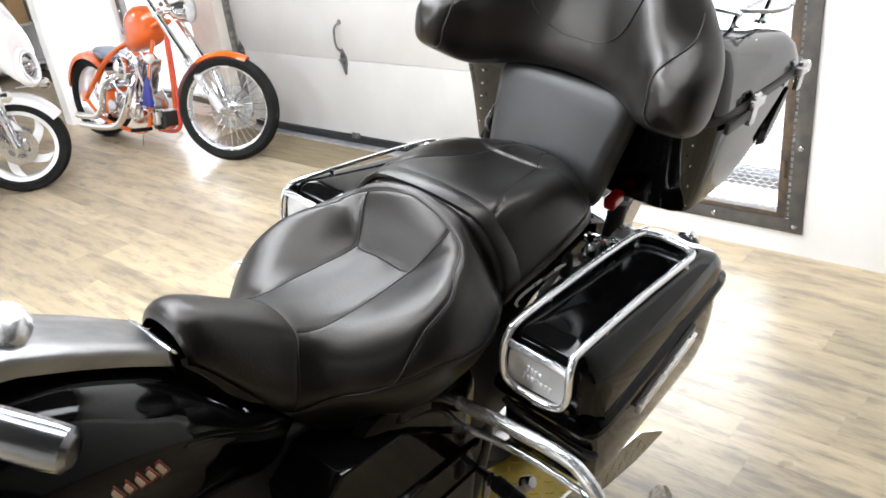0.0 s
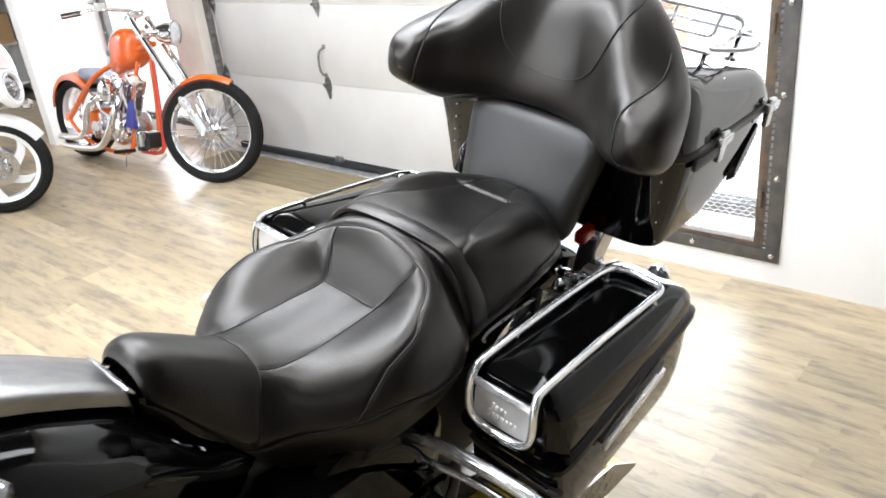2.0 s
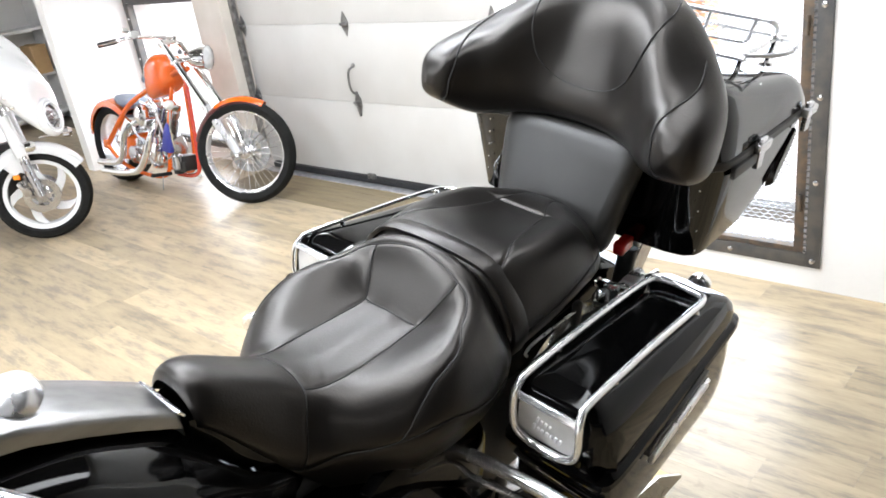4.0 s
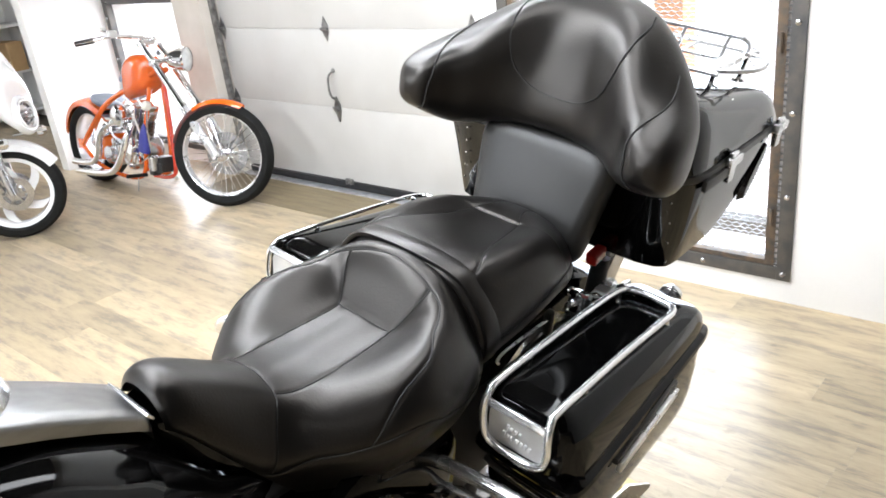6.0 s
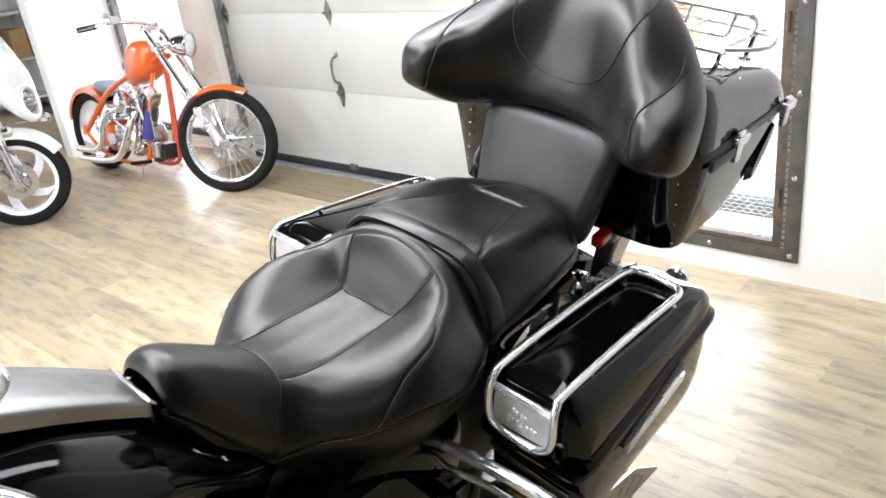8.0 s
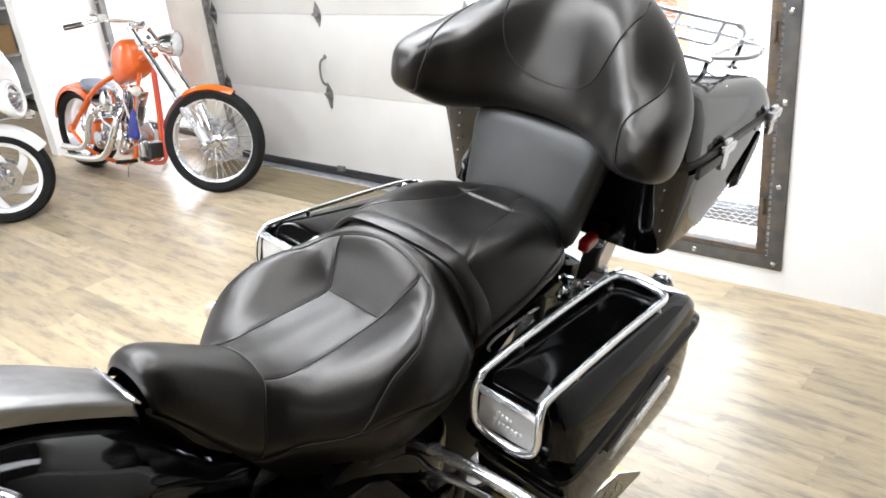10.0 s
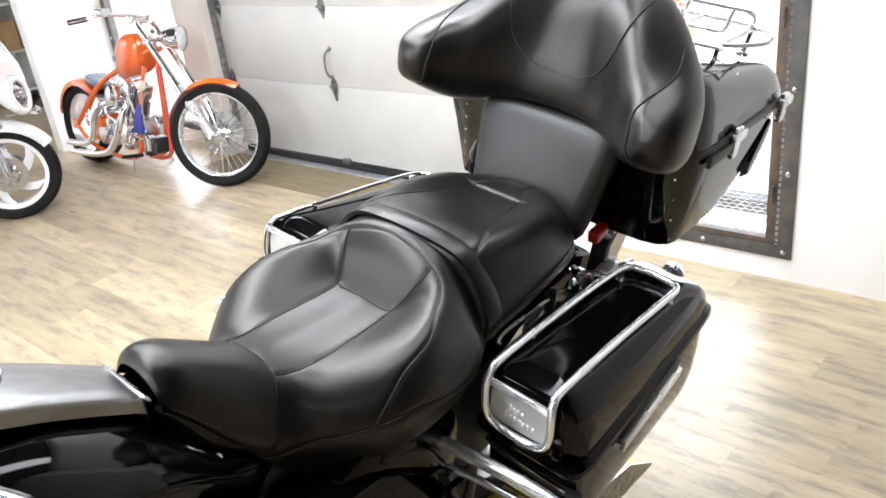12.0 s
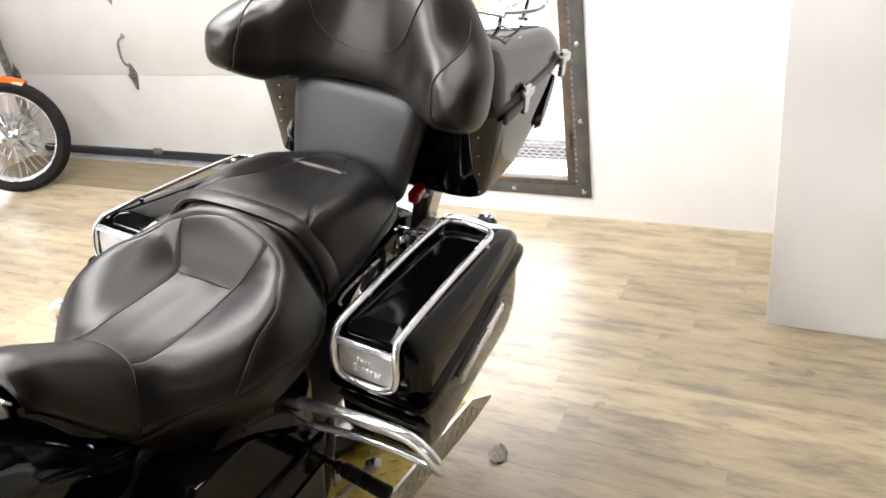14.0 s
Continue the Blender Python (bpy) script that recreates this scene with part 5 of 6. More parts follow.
# ---- the lift table ----
def lift_table():
    x0, x1, y0, y1, z = -1.3, -0.77, -0.8, 1.52, 0.26
    r = root("lift_table", pose(-0.772, 1.352, 0) @ pose(0, 0, 0, 0, 0, -7) @ pose(0.77, -1.35, 0), "low lift table with yellow tread plate top", "lift table")
    deck = part("deck", span((x0, y0, z - 0.012), (x1, y1, z - 0.004), 0.001, 1), YELLOW_PLATE, r, "yellow tread plate")
    # Side rails stand a little proud of the deck and run out in a point beside the ramp.
    tip = y1 + 0.09
    outline = [(y0, z - 0.066), (y1 - 0.02, z - 0.066), (tip, z - 0.052), (tip, z - 0.044), (y1, z + 0.008), (y0, z + 0.008)]
    part("side_rail", join(*[loft([[(x, y, h) for y, h in outline] for x in (a, a + 0.008)]) for a in (x0 - 0.002, x1 - 0.006)]), TREAD_PLATE, r, "bright metal side rails")
    part("ramp", loft([[(x, y1 - 0.002, z - 0.014), (x, y1 - 0.002, z - 0.004), (x, tip - 0.01, z - 0.05), (x, tip - 0.01, z - 0.056)] for x in (x0 + 0.008, x1 - 0.008)]), YELLOW_PLATE, r, "yellow ramp plate at the end")
    lug, side_lug = bmesh.new(), bmesh.new()
    rng = random.Random(2)

    def bar(cx, cy, cz, ang, up):
        d = Vector((math.cos(ang), math.sin(ang), 0)) * 0.012
        s = Vector((-math.sin(ang), math.cos(ang), 0)) * 0.0032
        if up:
            pts = [Vector((cx, cy, cz)) + q for q in (-d, -s, d, s)]
            top = [p * 1 + Vector((0, 0, 0.0022)) for p in pts]
        else:
            flip = lambda q: Vector((0, q.x, q.y))
            pts = [Vector((cx, cy, cz)) + flip(q) for q in (-d, -s, d, s)]
            top = [p + Vector((0.0022, 0, 0)) for p in pts]
        mid = sum(top, Vector()) / 4
        top = [mid + (p - mid) * 0.7 for p in top]
        dest = lug if up else side_lug
        a, b = [dest.verts.new(p) for p in pts], [dest.verts.new(p) for p in top]
        dest.faces.new(b)
        for k in range(4):
            dest.faces.new((a[k], a[(k + 1) % 4], b[(k + 1) % 4], b[k]))

    i = 0
    yy = y0 + 0.02
    while yy < y1 - 0.01:
        xx, j = x0 + 0.02, 0
        while xx < x1 - 0.01:
            bar(xx, yy, z - 0.004, radians(45 if (i + j) % 2 else 135), True)
            xx += 0.026
            j += 1
        for k in range(4):
            bar(x1 + 0.0022, yy, z - 0.003 - 0.0175 * k, radians(45 if (i + k) % 2 else 135), False)
        yy += 0.026
        i += 1
    for k, n in ((0, 2), (1, 1)):
        for j in range(n):
            bar(x1 + 0.0022, y1 + 0.008 + 0.026 * j, z - 0.047 + 0.018 * k, radians(45 if (i + j + k) % 2 else 135), False)
    tagged(part("tread", lug, YELLOW_PLATE, deck, "raised diamond tread"), kind="stuff")
    tagged(part("side_tread", side_lug, TREAD_PLATE, deck, "raised diamond tread"), kind="stuff")
    part("base_frame", join(span((x0 + 0.06, y0 + 0.1, 0), (x0 + 0.12, y1 - 0.15, 0.05), 0.004), span((x1 - 0.24, y0 + 0.1, 0), (x1 - 0.18, y1 - 0.15, 0.05), 0.004), span((x0 + 0.12, y0 + 0.2, 0), (x1 - 0.24, y0 + 0.26, 0.05), 0.004), span((x0 + 0.12, y1 - 0.3, 0), (x1 - 0.24, y1 - 0.24, 0.05), 0.004)), SATIN_BLACK, r)
    for sd in (x0 + 0.1, x1 - 0.22):
        part("scissor_arm", join(tube([(sd, y0 + 0.3, 0.05), (sd, y1 - 0.4, 0.235)], 0.018, 8), tube([(sd, y0 + 0.3, 0.235), (sd, y1 - 0.4, 0.05)], 0.018, 8)), SATIN_BLACK, r)


lift_table()

# ---- the orange chopper ----
def spoke_wheel(name, R, wd, m, parent, spokes=40, tyre_depth=0.105):
    """Tyre, chrome rim, hub, rotor and crossed spokes; axle along local y of m."""
    turn = m @ pose(0, 0, 0, 90, 0, 0)
    r0 = R - tyre_depth * 0.8
    w = part(name, lathe([(r0 - 0.012, -wd * 0.3), (r0 + 0.012, -wd * 0.42), (r0 + 0.016, -wd * 0.36), (r0 - 0.006, -wd * 0.16), (r0 - 0.006, wd * 0.16), (r0 + 0.016, wd * 0.36), (r0 + 0.012, wd * 0.42), (r0 - 0.012, wd * 0.3), (r0 - 0.022, 0), (r0 - 0.012, -wd * 0.3)], 56, turn), BRIGHT, parent, "chrome spoked wheel")
    part("tyre", lathe([(r0 - 0.004, -wd * 0.36), (r0 + 0.02, -wd * 0.48), (R - tyre_depth * 0.35, -wd * 0.5), (R - 0.014, -wd * 0.36), (R, -wd * 0.12), (R, wd * 0.12), (R - 0.014, wd * 0.36), (R - tyre_depth * 0.35, wd * 0.5), (r0 + 0.02, wd * 0.48), (r0 - 0.004, wd * 0.36)], 56, turn), RUBBER, w, "black tyre")
    part("hub", lathe([(0, -0.06), (0.012, -0.06), (0.014, -0.045), (0.03, -0.042), (0.042, -0.035), (0.022, -0.02), (0.022, 0.02), (0.042, 0.035), (0.03, 0.042), (0.014, 0.045), (0.012, 0.06), (0, 0.06)], 24, turn), ALLOY, w)
    bm = bmesh.new()
    for k in range(spokes):
        a = 2 * math.pi * k / spokes
        b = a + (0.42 if k % 2 else -0.42)
        sd = 1 if k % 4 < 2 else -1
        p, q = (0.034 * math.cos(b), 0.034 * math.sin(b), sd * 0.034), ((r0 - 0.01) * math.cos(a), (r0 - 0.01) * math.sin(a), sd * 0.006)
        t = tube([p, q], 0.0022, 5)
        moved(t, turn)
        bm = join(bm, t)
    part("spokes", bm, CHROME, w)
    return w


def brake_rotor(R, m, parent, mat):
    n = 36
    outer = [(R * math.cos(2 * math.pi * i / n), R * math.sin(2 * math.pi * i / n)) for i in range(n)]
    inner = [(x * 0.62, y * 0.62) for x, y in outer]
    bm = loft([[(x, y, 0.0) for x, y in inner], [(x, y, 0.0) for x, y in outer], [(x, y, 0.005) for x, y in outer], [(x, y, 0.005) for x, y in inner]], True, False, True)
    arms = [box((R * 0.66, 0.014, 0.005), (0, 0, 0), 0.001, 1, pose(0, 0, 0.003, 0, 0, 60 * k) @ Matrix.Translation((R * 0.33, 0, 0))) for k in range(6)]
    ro = part("rotor", moved(bm, m @ pose(0, 0, 0, 90, 0, 0)), mat, parent)
    for arm in arms:
        part("rotor_arm", moved(arm, m @ pose(0, 0, 0, 90, 0, 0)), mat, parent)
    return ro


def arc_fender(parent, name, c, R, a0, a1, wd, mat, drop=0.03, n=22, label=""):
    rings = []
    for i in range(n + 1):
        a = radians(a0 + (a1 - a0) * i / n)
        e = math.sin(math.pi * i / n) ** 0.35 if 0 < i < n else 0.35
        ring = []
        for x, d in ((-1, -drop), (-0.92, -0.008), (-0.6, 0.008), (0, 0.014), (0.6, 0.008), (0.92, -0.008), (1, -drop), (0.94, -drop), (0.86, -0.012), (0, 0.009), (-0.86, -0.012), (-0.94, -drop)):
            rr = R + d
            ring.append((c[0] + rr * math.cos(a), c[1] + x * wd * (0.75 + 0.25 * e), c[2] + rr * math.sin(a)))
        rings.append(ring)
    return part(name, loft(rings), mat, parent, label)


def chopper():
    r = root("chopper_motorcycle", pose(-5.9, 2.745, 0, -10, 0, 2.6), "orange chopper motorcycle with chrome engine on the plank floor", "motorcycle")
    # Rear wheel and fender.
    rw = spoke_wheel("rear_wheel", 0.3, 0.19, Matrix.Translation((0, 0, 0.302)), r, 32, 0.1)
    fd = arc_fender(r, "rear_fender", (0.0, 0, 0.302), 0.325, 50, 170, 0.115, ORANGE, 0.05, 24, "orange rear fender")
    sprung = part("seat", moved(ring_box([(0, -0.13, 0.16, -0.12, 0.12), (0.02, -0.15, 0.18, -0.135, 0.135), (0.035, -0.145, 0.175, -0.13, 0.13), (0.042, -0.11, 0.14, -0.1, 0.1), (0.034, -0.05, 0.08, -0.05, 0.05)], 2.5), pose(0.19, 0, 0.6, 0, 17, 0) @ Matrix.Diagonal((0.72, 0.9, 1.1, 1))), BLUE_GREY, r, "blue-grey leather solo seat")
    # Hardtail frame.
    for sd in (1, -1):
        part("frame_rail", tube(spline([(0.93, sd * 0.03, 0.86), (0.7, sd * 0.05, 0.77), (0.45, sd * 0.09, 0.66), (0.3, sd * 0.12, 0.56), (0.02, sd * 0.135, 0.3)], 6), 0.0185, 12), ORANGE, r, "orange frame tube")
        part("lower_rail", tube(spline([(0.01, sd * 0.135, 0.29), (0.2, sd * 0.13, 0.17), (0.45, sd * 0.12, 0.115), (0.7, sd * 0.11, 0.115), (0.78, sd * 0.1, 0.2), (0.8, sd * 0.09, 0.45), (0.84, sd * 0.05, 0.74)], 6), 0.015, 12), ORANGE, r)
        part("axle_plate", box((0.09, 0.012, 0.07), (0.0, sd * 0.135, 0.3), 0.006), ORANGE, r)
    RED = material("dark_orange_red_paint", (0.55, 0.05, 0.025), 0.25, coat=0.6)
    part("down_tube", tube(spline([(0.93, 0, 0.82), (0.965, 0, 0.5), (0.985, 0, 0.22), (0.965, 0, 0.15), (0.88, 0, 0.118), (0.72, 0, 0.115)], 6), 0.0145, 12), RED, r, "red front down tube")
    part("seat_tube", tube([(0.3, 0, 0.58), (0.24, 0, 0.16)], 0.02, 10), ORANGE, r)
    part("tool_box", moved(ring_box([(-0.085, -0.075, 0.075, -0.1, 0.1), (-0.08, -0.085, 0.085, -0.11, 0.11), (0.08, -0.085, 0.085, -0.11, 0.11), (0.085, -0.075, 0.075, -0.1, 0.1)], 4), pose(0.24, 0, 0.28, 0, 0, 0)), ORANGE, r, "orange battery box")
    part("oil_tank", moved(lathe([(0, -0.12), (0.08, -0.118), (0.088, -0.1), (0.088, 0.1), (0.08, 0.118), (0, 0.12)], 28), pose(0.25, 0, 0.44, 90, 0, 0)), CHROME, r, "chrome round oil tank")
    # Tank.
    rings = []
    for x, z, hy, hz in ((0.55, 0.755, 0.04, 0.08), (0.562, 0.765, 0.085, 0.125), (0.602, 0.79, 0.108, 0.142), (0.68, 0.815, 0.118, 0.145), (0.755, 0.83, 0.113, 0.13), (0.81, 0.84, 0.09, 0.1), (0.845, 0.845, 0.045, 0.06)):
        rings.append([(x, hy * math.copysign(abs(math.cos(a)) ** 0.62, math.cos(a)), z + hz * math.copysign(abs(math.sin(a)) ** 0.62, math.sin(a))) for a in (2 * math.pi * k / 36 for k in range(36))])
    rows = smooth_rows([[q for p in g for q in p] for g in rings], 36)
    tk = part("fuel_tank", loft([[tuple(g[i:i + 3]) for i in range(0, len(g), 3)] for g in rows]), ORANGE, r, "glossy orange fuel tank", 60)
    part("tank_badge", moved(lathe([(0, 0.004), (0.02, 0.003), (0.024, 0), (0, 0)], 18), pose(0.6, -0.118, 0.79, 90, 0, -6)), BLUE_GREY, tk)
    # V-twin engine.
    part("crankcase", join(lathe([(0, -0.1), (0.11, -0.1), (0.125, -0.085), (0.125, 0.085), (0.11, 0.1), (0, 0.1)], 28, pose(0.6, 0, 0.28, 90, 0, 0)), box((0.2, 0.18, 0.16), (0.42, 0, 0.27), 0.03, 3)), ALLOY, r, "polished engine cases")
    for an, cx in ((-24, 0.68), (24, 0.52)):
        prof = [(0.05, 0.05)]
        for k in range(11):
            z = 0.06 + 0.014 * k
            prof += [(0.074, z), (0.074, z + 0.005), (0.056, z + 0.007), (0.056, z + 0.013)]
        prof += [(0.07, 0.22), (0.072, 0.27), (0.05, 0.295), (0, 0.3)]
        cy = part("cylinder", lathe(prof, 24, pose(0.6, 0, 0.33, 0, -an, 0)), ALLOY, r, "finned cylinder")
        part("rocker_cover", box((0.12, 0.1, 0.055), (0, 0, 0), 0.016, 3, pose(0.6, 0, 0.33, 0, -an, 0) @ Matrix.Translation((0, 0, 0.3))), CHROME, cy)
        for q in (-0.03, 0.03):
            part("pushrod_tube", tube([(0.6 + q, -0.085, 0.33), (0.6 + q * 1.2 - math.tan(radians(an)) * 0.27, -0.075, 0.6)], 0.008, 8), CHROME, cy)
    part("timing_cover", lathe([(0, 0.03), (0.05, 0.028), (0.075, 0.015), (0.08, 0), (0, 0)], 24, pose(0.63, -0.1, 0.28, 90, 0, 0)), CHROME, r)
    part("air_cleaner", lathe([(0, 0.05), (0.05, 0.046), (0.072, 0.03), (0.075, 0), (0, 0)], 24, pose(0.56, -0.13, 0.54, 90, 0, 0)), CHROME, r)
    part("gearbox", join(box((0.17, 0.2, 0.15), (0.33, 0, 0.24), 0.03, 3), lathe([(0, 0), (0.06, 0), (0.055, 0.02), (0, 0.025)], 20, pose(0.33, -0.1, 0.25, 90, 0, 0))), ALLOY, r)
    part("front_block", box((0.1, 0.12, 0.11), (0.9, -0.03, 0.22), 0.012), SATIN_BLACK, r, "black oil filter block")
    part("filter", lathe([(0, -0.05), (0.036, -0.05), (0.038, 0.04), (0.03, 0.05), (0, 0.05)], 20, pose(0.9, -0.11, 0.235)), ALLOY, r)
    part("hanging_bag", moved(ring_box([(-0.1, -0.05, 0.05, -0.02, 0.02), (-0.08, -0.052, 0.05, -0.026, 0.026), (0.04, -0.034, 0.036, -0.018, 0.018), (0.1, -0.008, 0.008, -0.006, 0.006)], 3), pose(0.82, -0.12, 0.4, 0, 8, 0)), BLUE_BAG, r, "small blue cloth bag")
    part("horn_cover", lathe([(0, 0.03), (0.025, 0.026), (0.034, 0.012), (0.034, -0.01), (0, -0.012)], 18, pose(0.86, -0.1, 0.62, 70, 0, 10)), material("cream_plastic", (0.6, 0.57, 0.5), 0.5), r)
    part("cable", tube(spline([(0.86, -0.1, 0.6), (0.87, -0.12, 0.45), (0.85, -0.1, 0.3), (0.75, -0.12, 0.22)], 6), 0.006, 8), CHROME, r)
    # Two chrome exhausts along the lower right side.
    for k, (pts, rad) in enumerate((
            ([(0.7, -0.12, 0.5), (0.69, -0.17, 0.4), (0.62, -0.19, 0.25), (0.5, -0.19, 0.15), (0.3, -0.19, 0.115), (0.0, -0.19, 0.105)], 0.024),
            ([(0.5, -0.12, 0.5), (0.44, -0.18, 0.46), (0.38, -0.2, 0.38), (0.34, -0.2, 0.26), (0.27, -0.2, 0.2), (0.15, -0.2, 0.18), (-0.02, -0.2, 0.175)], 0.024))):
        part("exhaust_pipe", tube(spline(pts, 7), rad, 14), CHROME, r, "chrome exhaust pipe")
    # Bright covers, lifter blocks and lines that crowd the engine.
    part("primary_cover", moved(ring_box([(0, -0.2, 0.2, -0.09, 0.09), (0.02, -0.21, 0.21, -0.1, 0.1), (0.035, -0.19, 0.19, -0.08, 0.08), (0.038, -0.1, 0.1, -0.03, 0.03)], 2.6), pose(0.47, 0.1, 0.27, -90, 0, 0)), CHROME, r, "chrome primary cover")
    for x, z, w in ((0.56, 0.36, 0.04), (0.66, 0.36, 0.04), (0.5, 0.3, 0.06), (0.7, 0.24, 0.07), (0.42, 0.34, 0.05)):
        part("lifter_block", box((w, 0.05, 0.06), (x, -0.1, z), 0.012, 2), CHROME, r)
    for k, (x, z) in enumerate(((0.55, 0.28), (0.7, 0.3), (0.64, 0.19), (0.46, 0.24), (0.36, 0.22))):
        part("cap_bolt", lathe([(0, 0.02), (0.014, 0.017), (0.018, 0), (0, 0)], 12, pose(x, -0.128, z, 90, 0, 0)), CHROME, r)
    part("carburettor", join(lathe([(0, -0.05), (0.03, -0.05), (0.032, 0.05), (0, 0.052)], 16, pose(0.61, -0.11, 0.5, 90, 0, 0)), box((0.06, 0.05, 0.07), (0.62, -0.08, 0.47), 0.01)), ALLOY, r, "metal carburettor")
    for pts in ([(0.52, -0.11, 0.62), (0.6, -0.16, 0.64), (0.72, -0.14, 0.58), (0.76, -0.1, 0.4)], [(0.4, -0.1, 0.5), (0.47, -0.16, 0.42), (0.6, -0.16, 0.36)], [(0.66, -0.12, 0.66), (0.74, -0.13, 0.6), (0.7, -0.14, 0.42)]):
        part("oil_line", tube(spline(pts, 6), 0.007, 8), BRIGHT, r)
    part("regulator", join(*[box((0.09, 0.006, 0.07), (0.93, -0.1 + 0.012 * k, 0.2), 0.001, 1) for k in range(1)], box((0.06, 0.05, 0.05), (0.87, -0.09, 0.17), 0.008)), SATIN_BLACK, r, "black finned regulator")
    part("kickstand", tube([(0.55, 0.12, 0.14), (0.6, 0.23, 0.06), (0.62, 0.25, 0.047)], 0.01, 8), CHROME, r)
    part("peg", tube([(0.78, -0.1, 0.14), (0.8, -0.26, 0.15)], 0.014, 10), RUBBER, r)
    part("jiggle_rod", tube([(0.72, -0.13, 0.12), (0.72, -0.14, 0.02)], 0.004, 6), DULL_STEEL, r)
    # Front end, steered to its left.
    ST = 29.0
    hubm = Matrix.Translation((1.54, 0, 0.338)) @ pose(0, 0, 0, 0, 0, ST)
    fw = spoke_wheel("front_wheel", 0.338, 0.085, hubm, r, 40, 0.082)
    brake_rotor(0.14, hubm @ Matrix.Translation((0, 0.055, 0)), fw, DULL_STEEL)
    side = Vector((-math.sin(radians(ST)), math.cos(radians(ST)), 0))
    top, low = Vector((0.8, 0.0, 1.04)), Vector((1.54, 0, 0.34))
    for sd in (1, -1):
        o = side * sd * 0.115
        mid = low + (top - low) * 0.42
        lg = part("fork_leg", tube([low + o, mid + o], [0.026, 0.03], 14), BRIGHT, r, "polished fork slider")
        part("fork_tube", tube([mid + o, top + o], 0.022, 14), CHROME, lg)
        part("fork_collar", tube([mid + o - (top - low).normalized() * 0.012, mid + o + (top - low).normalized() * 0.02], 0.03, 14), CHROME, lg)
    axis = (top - low).normalized()
    for q, s in ((0.02, 1.0), (0.19, 0.8)):
        p = top - axis * q
        part("triple_clamp", box((0.05, 0.29, 0.03), (0, 0, 0), 0.01, 2, Matrix.Translation(p) @ pose(0, 0, 0, 0, -40, ST)), CHROME, r)
    part("axle", tube([low - side * 0.15, low + side * 0.15], 0.011, 10), CHROME, r)
    fwd = Vector((math.cos(radians(ST)), math.sin(radians(ST)), 0))
    lamp = top - axis * 0.19 + fwd * 0.17 + Vector((0, 0, 0.02))
    lm = Matrix.Translation(lamp) @ pose(0, 0, 0, 0, 90, ST)
    hl = part("headlamp", lathe([(0, -0.15), (0.03, -0.142), (0.06, -0.1), (0.078, -0.04), (0.082, 0.0), (0.086, 0.008), (0.08, 0.016)], 28, lm), CHROME, r, "chrome bullet headlamp")
    part("lens", lathe([(0.078, 0.012), (0.05, 0.026), (0, 0.034)], 28, lm), material("lamp_glass", (0.75, 0.76, 0.76), 0.12, second=(0.6, 0.61, 0.62), scale=30), hl)
    arc = arc_fender(r, "front_fender", (0, 0, 0), 0.345, 64, 122, 0.046, ORANGE, 0.016, 24, "slim orange front fender")
    # Second arc in dark red: the orange fender's shade put into its colour.
    under = arc_fender(arc, "shaded_fender_face", (0, 0, 0), 0.337, 66, 168, 0.04, material("shaded_fender_red", (0.09, 0.012, 0.008), 0.3, second=(0.06, 0.008, 0.006), scale=8), 0.02, 30, "dark red inner face, its shade painted in")
    arc.matrix_basis = hubm
    bar = spline([(0.72, -0.36, 1.05), (0.79, -0.28, 1.075), (0.82, -0.16, 1.075), (0.81, -0.06, 1.07), (0.79, 0.0, 1.06), (0.76, 0.08, 1.06), (0.66, 0.2, 1.05), (0.5, 0.3, 1.01), (0.4, 0.35, 0.98)], 6)
    hb = part("handlebar", tube(bar, 0.0125, 10), CHROME, r)
    part("grip", tube([(0.73, -0.35, 1.052), (0.64, -0.43, 1.028)], 0.018, 12), SATIN_BLACK, hb)
    part("grip", tube([(0.41, 0.345, 0.982), (0.31, 0.38, 0.955)], 0.018, 12), SATIN_BLACK, hb)
    part("control_box", join(box((0.08, 0.07, 0.05), (0.79, -0.27, 1.09), 0.012), box((0.05, 0.05, 0.03), (0.76, -0.31, 1.12), 0.008)), CHROME, hb)
    part("lever", tube(spline([(0.8, -0.32, 1.07), (0.76, -0.38, 1.05), (0.68, -0.45, 1.03)], 5), 0.006, 8), CHROME, hb)
    for y in (-1, 1):
        part("riser", tube([(0.8, 0.04 * y, 1.04), (0.79, 0.05 * y, 1.07)], 0.014, 10), CHROME, hb)


chopper()


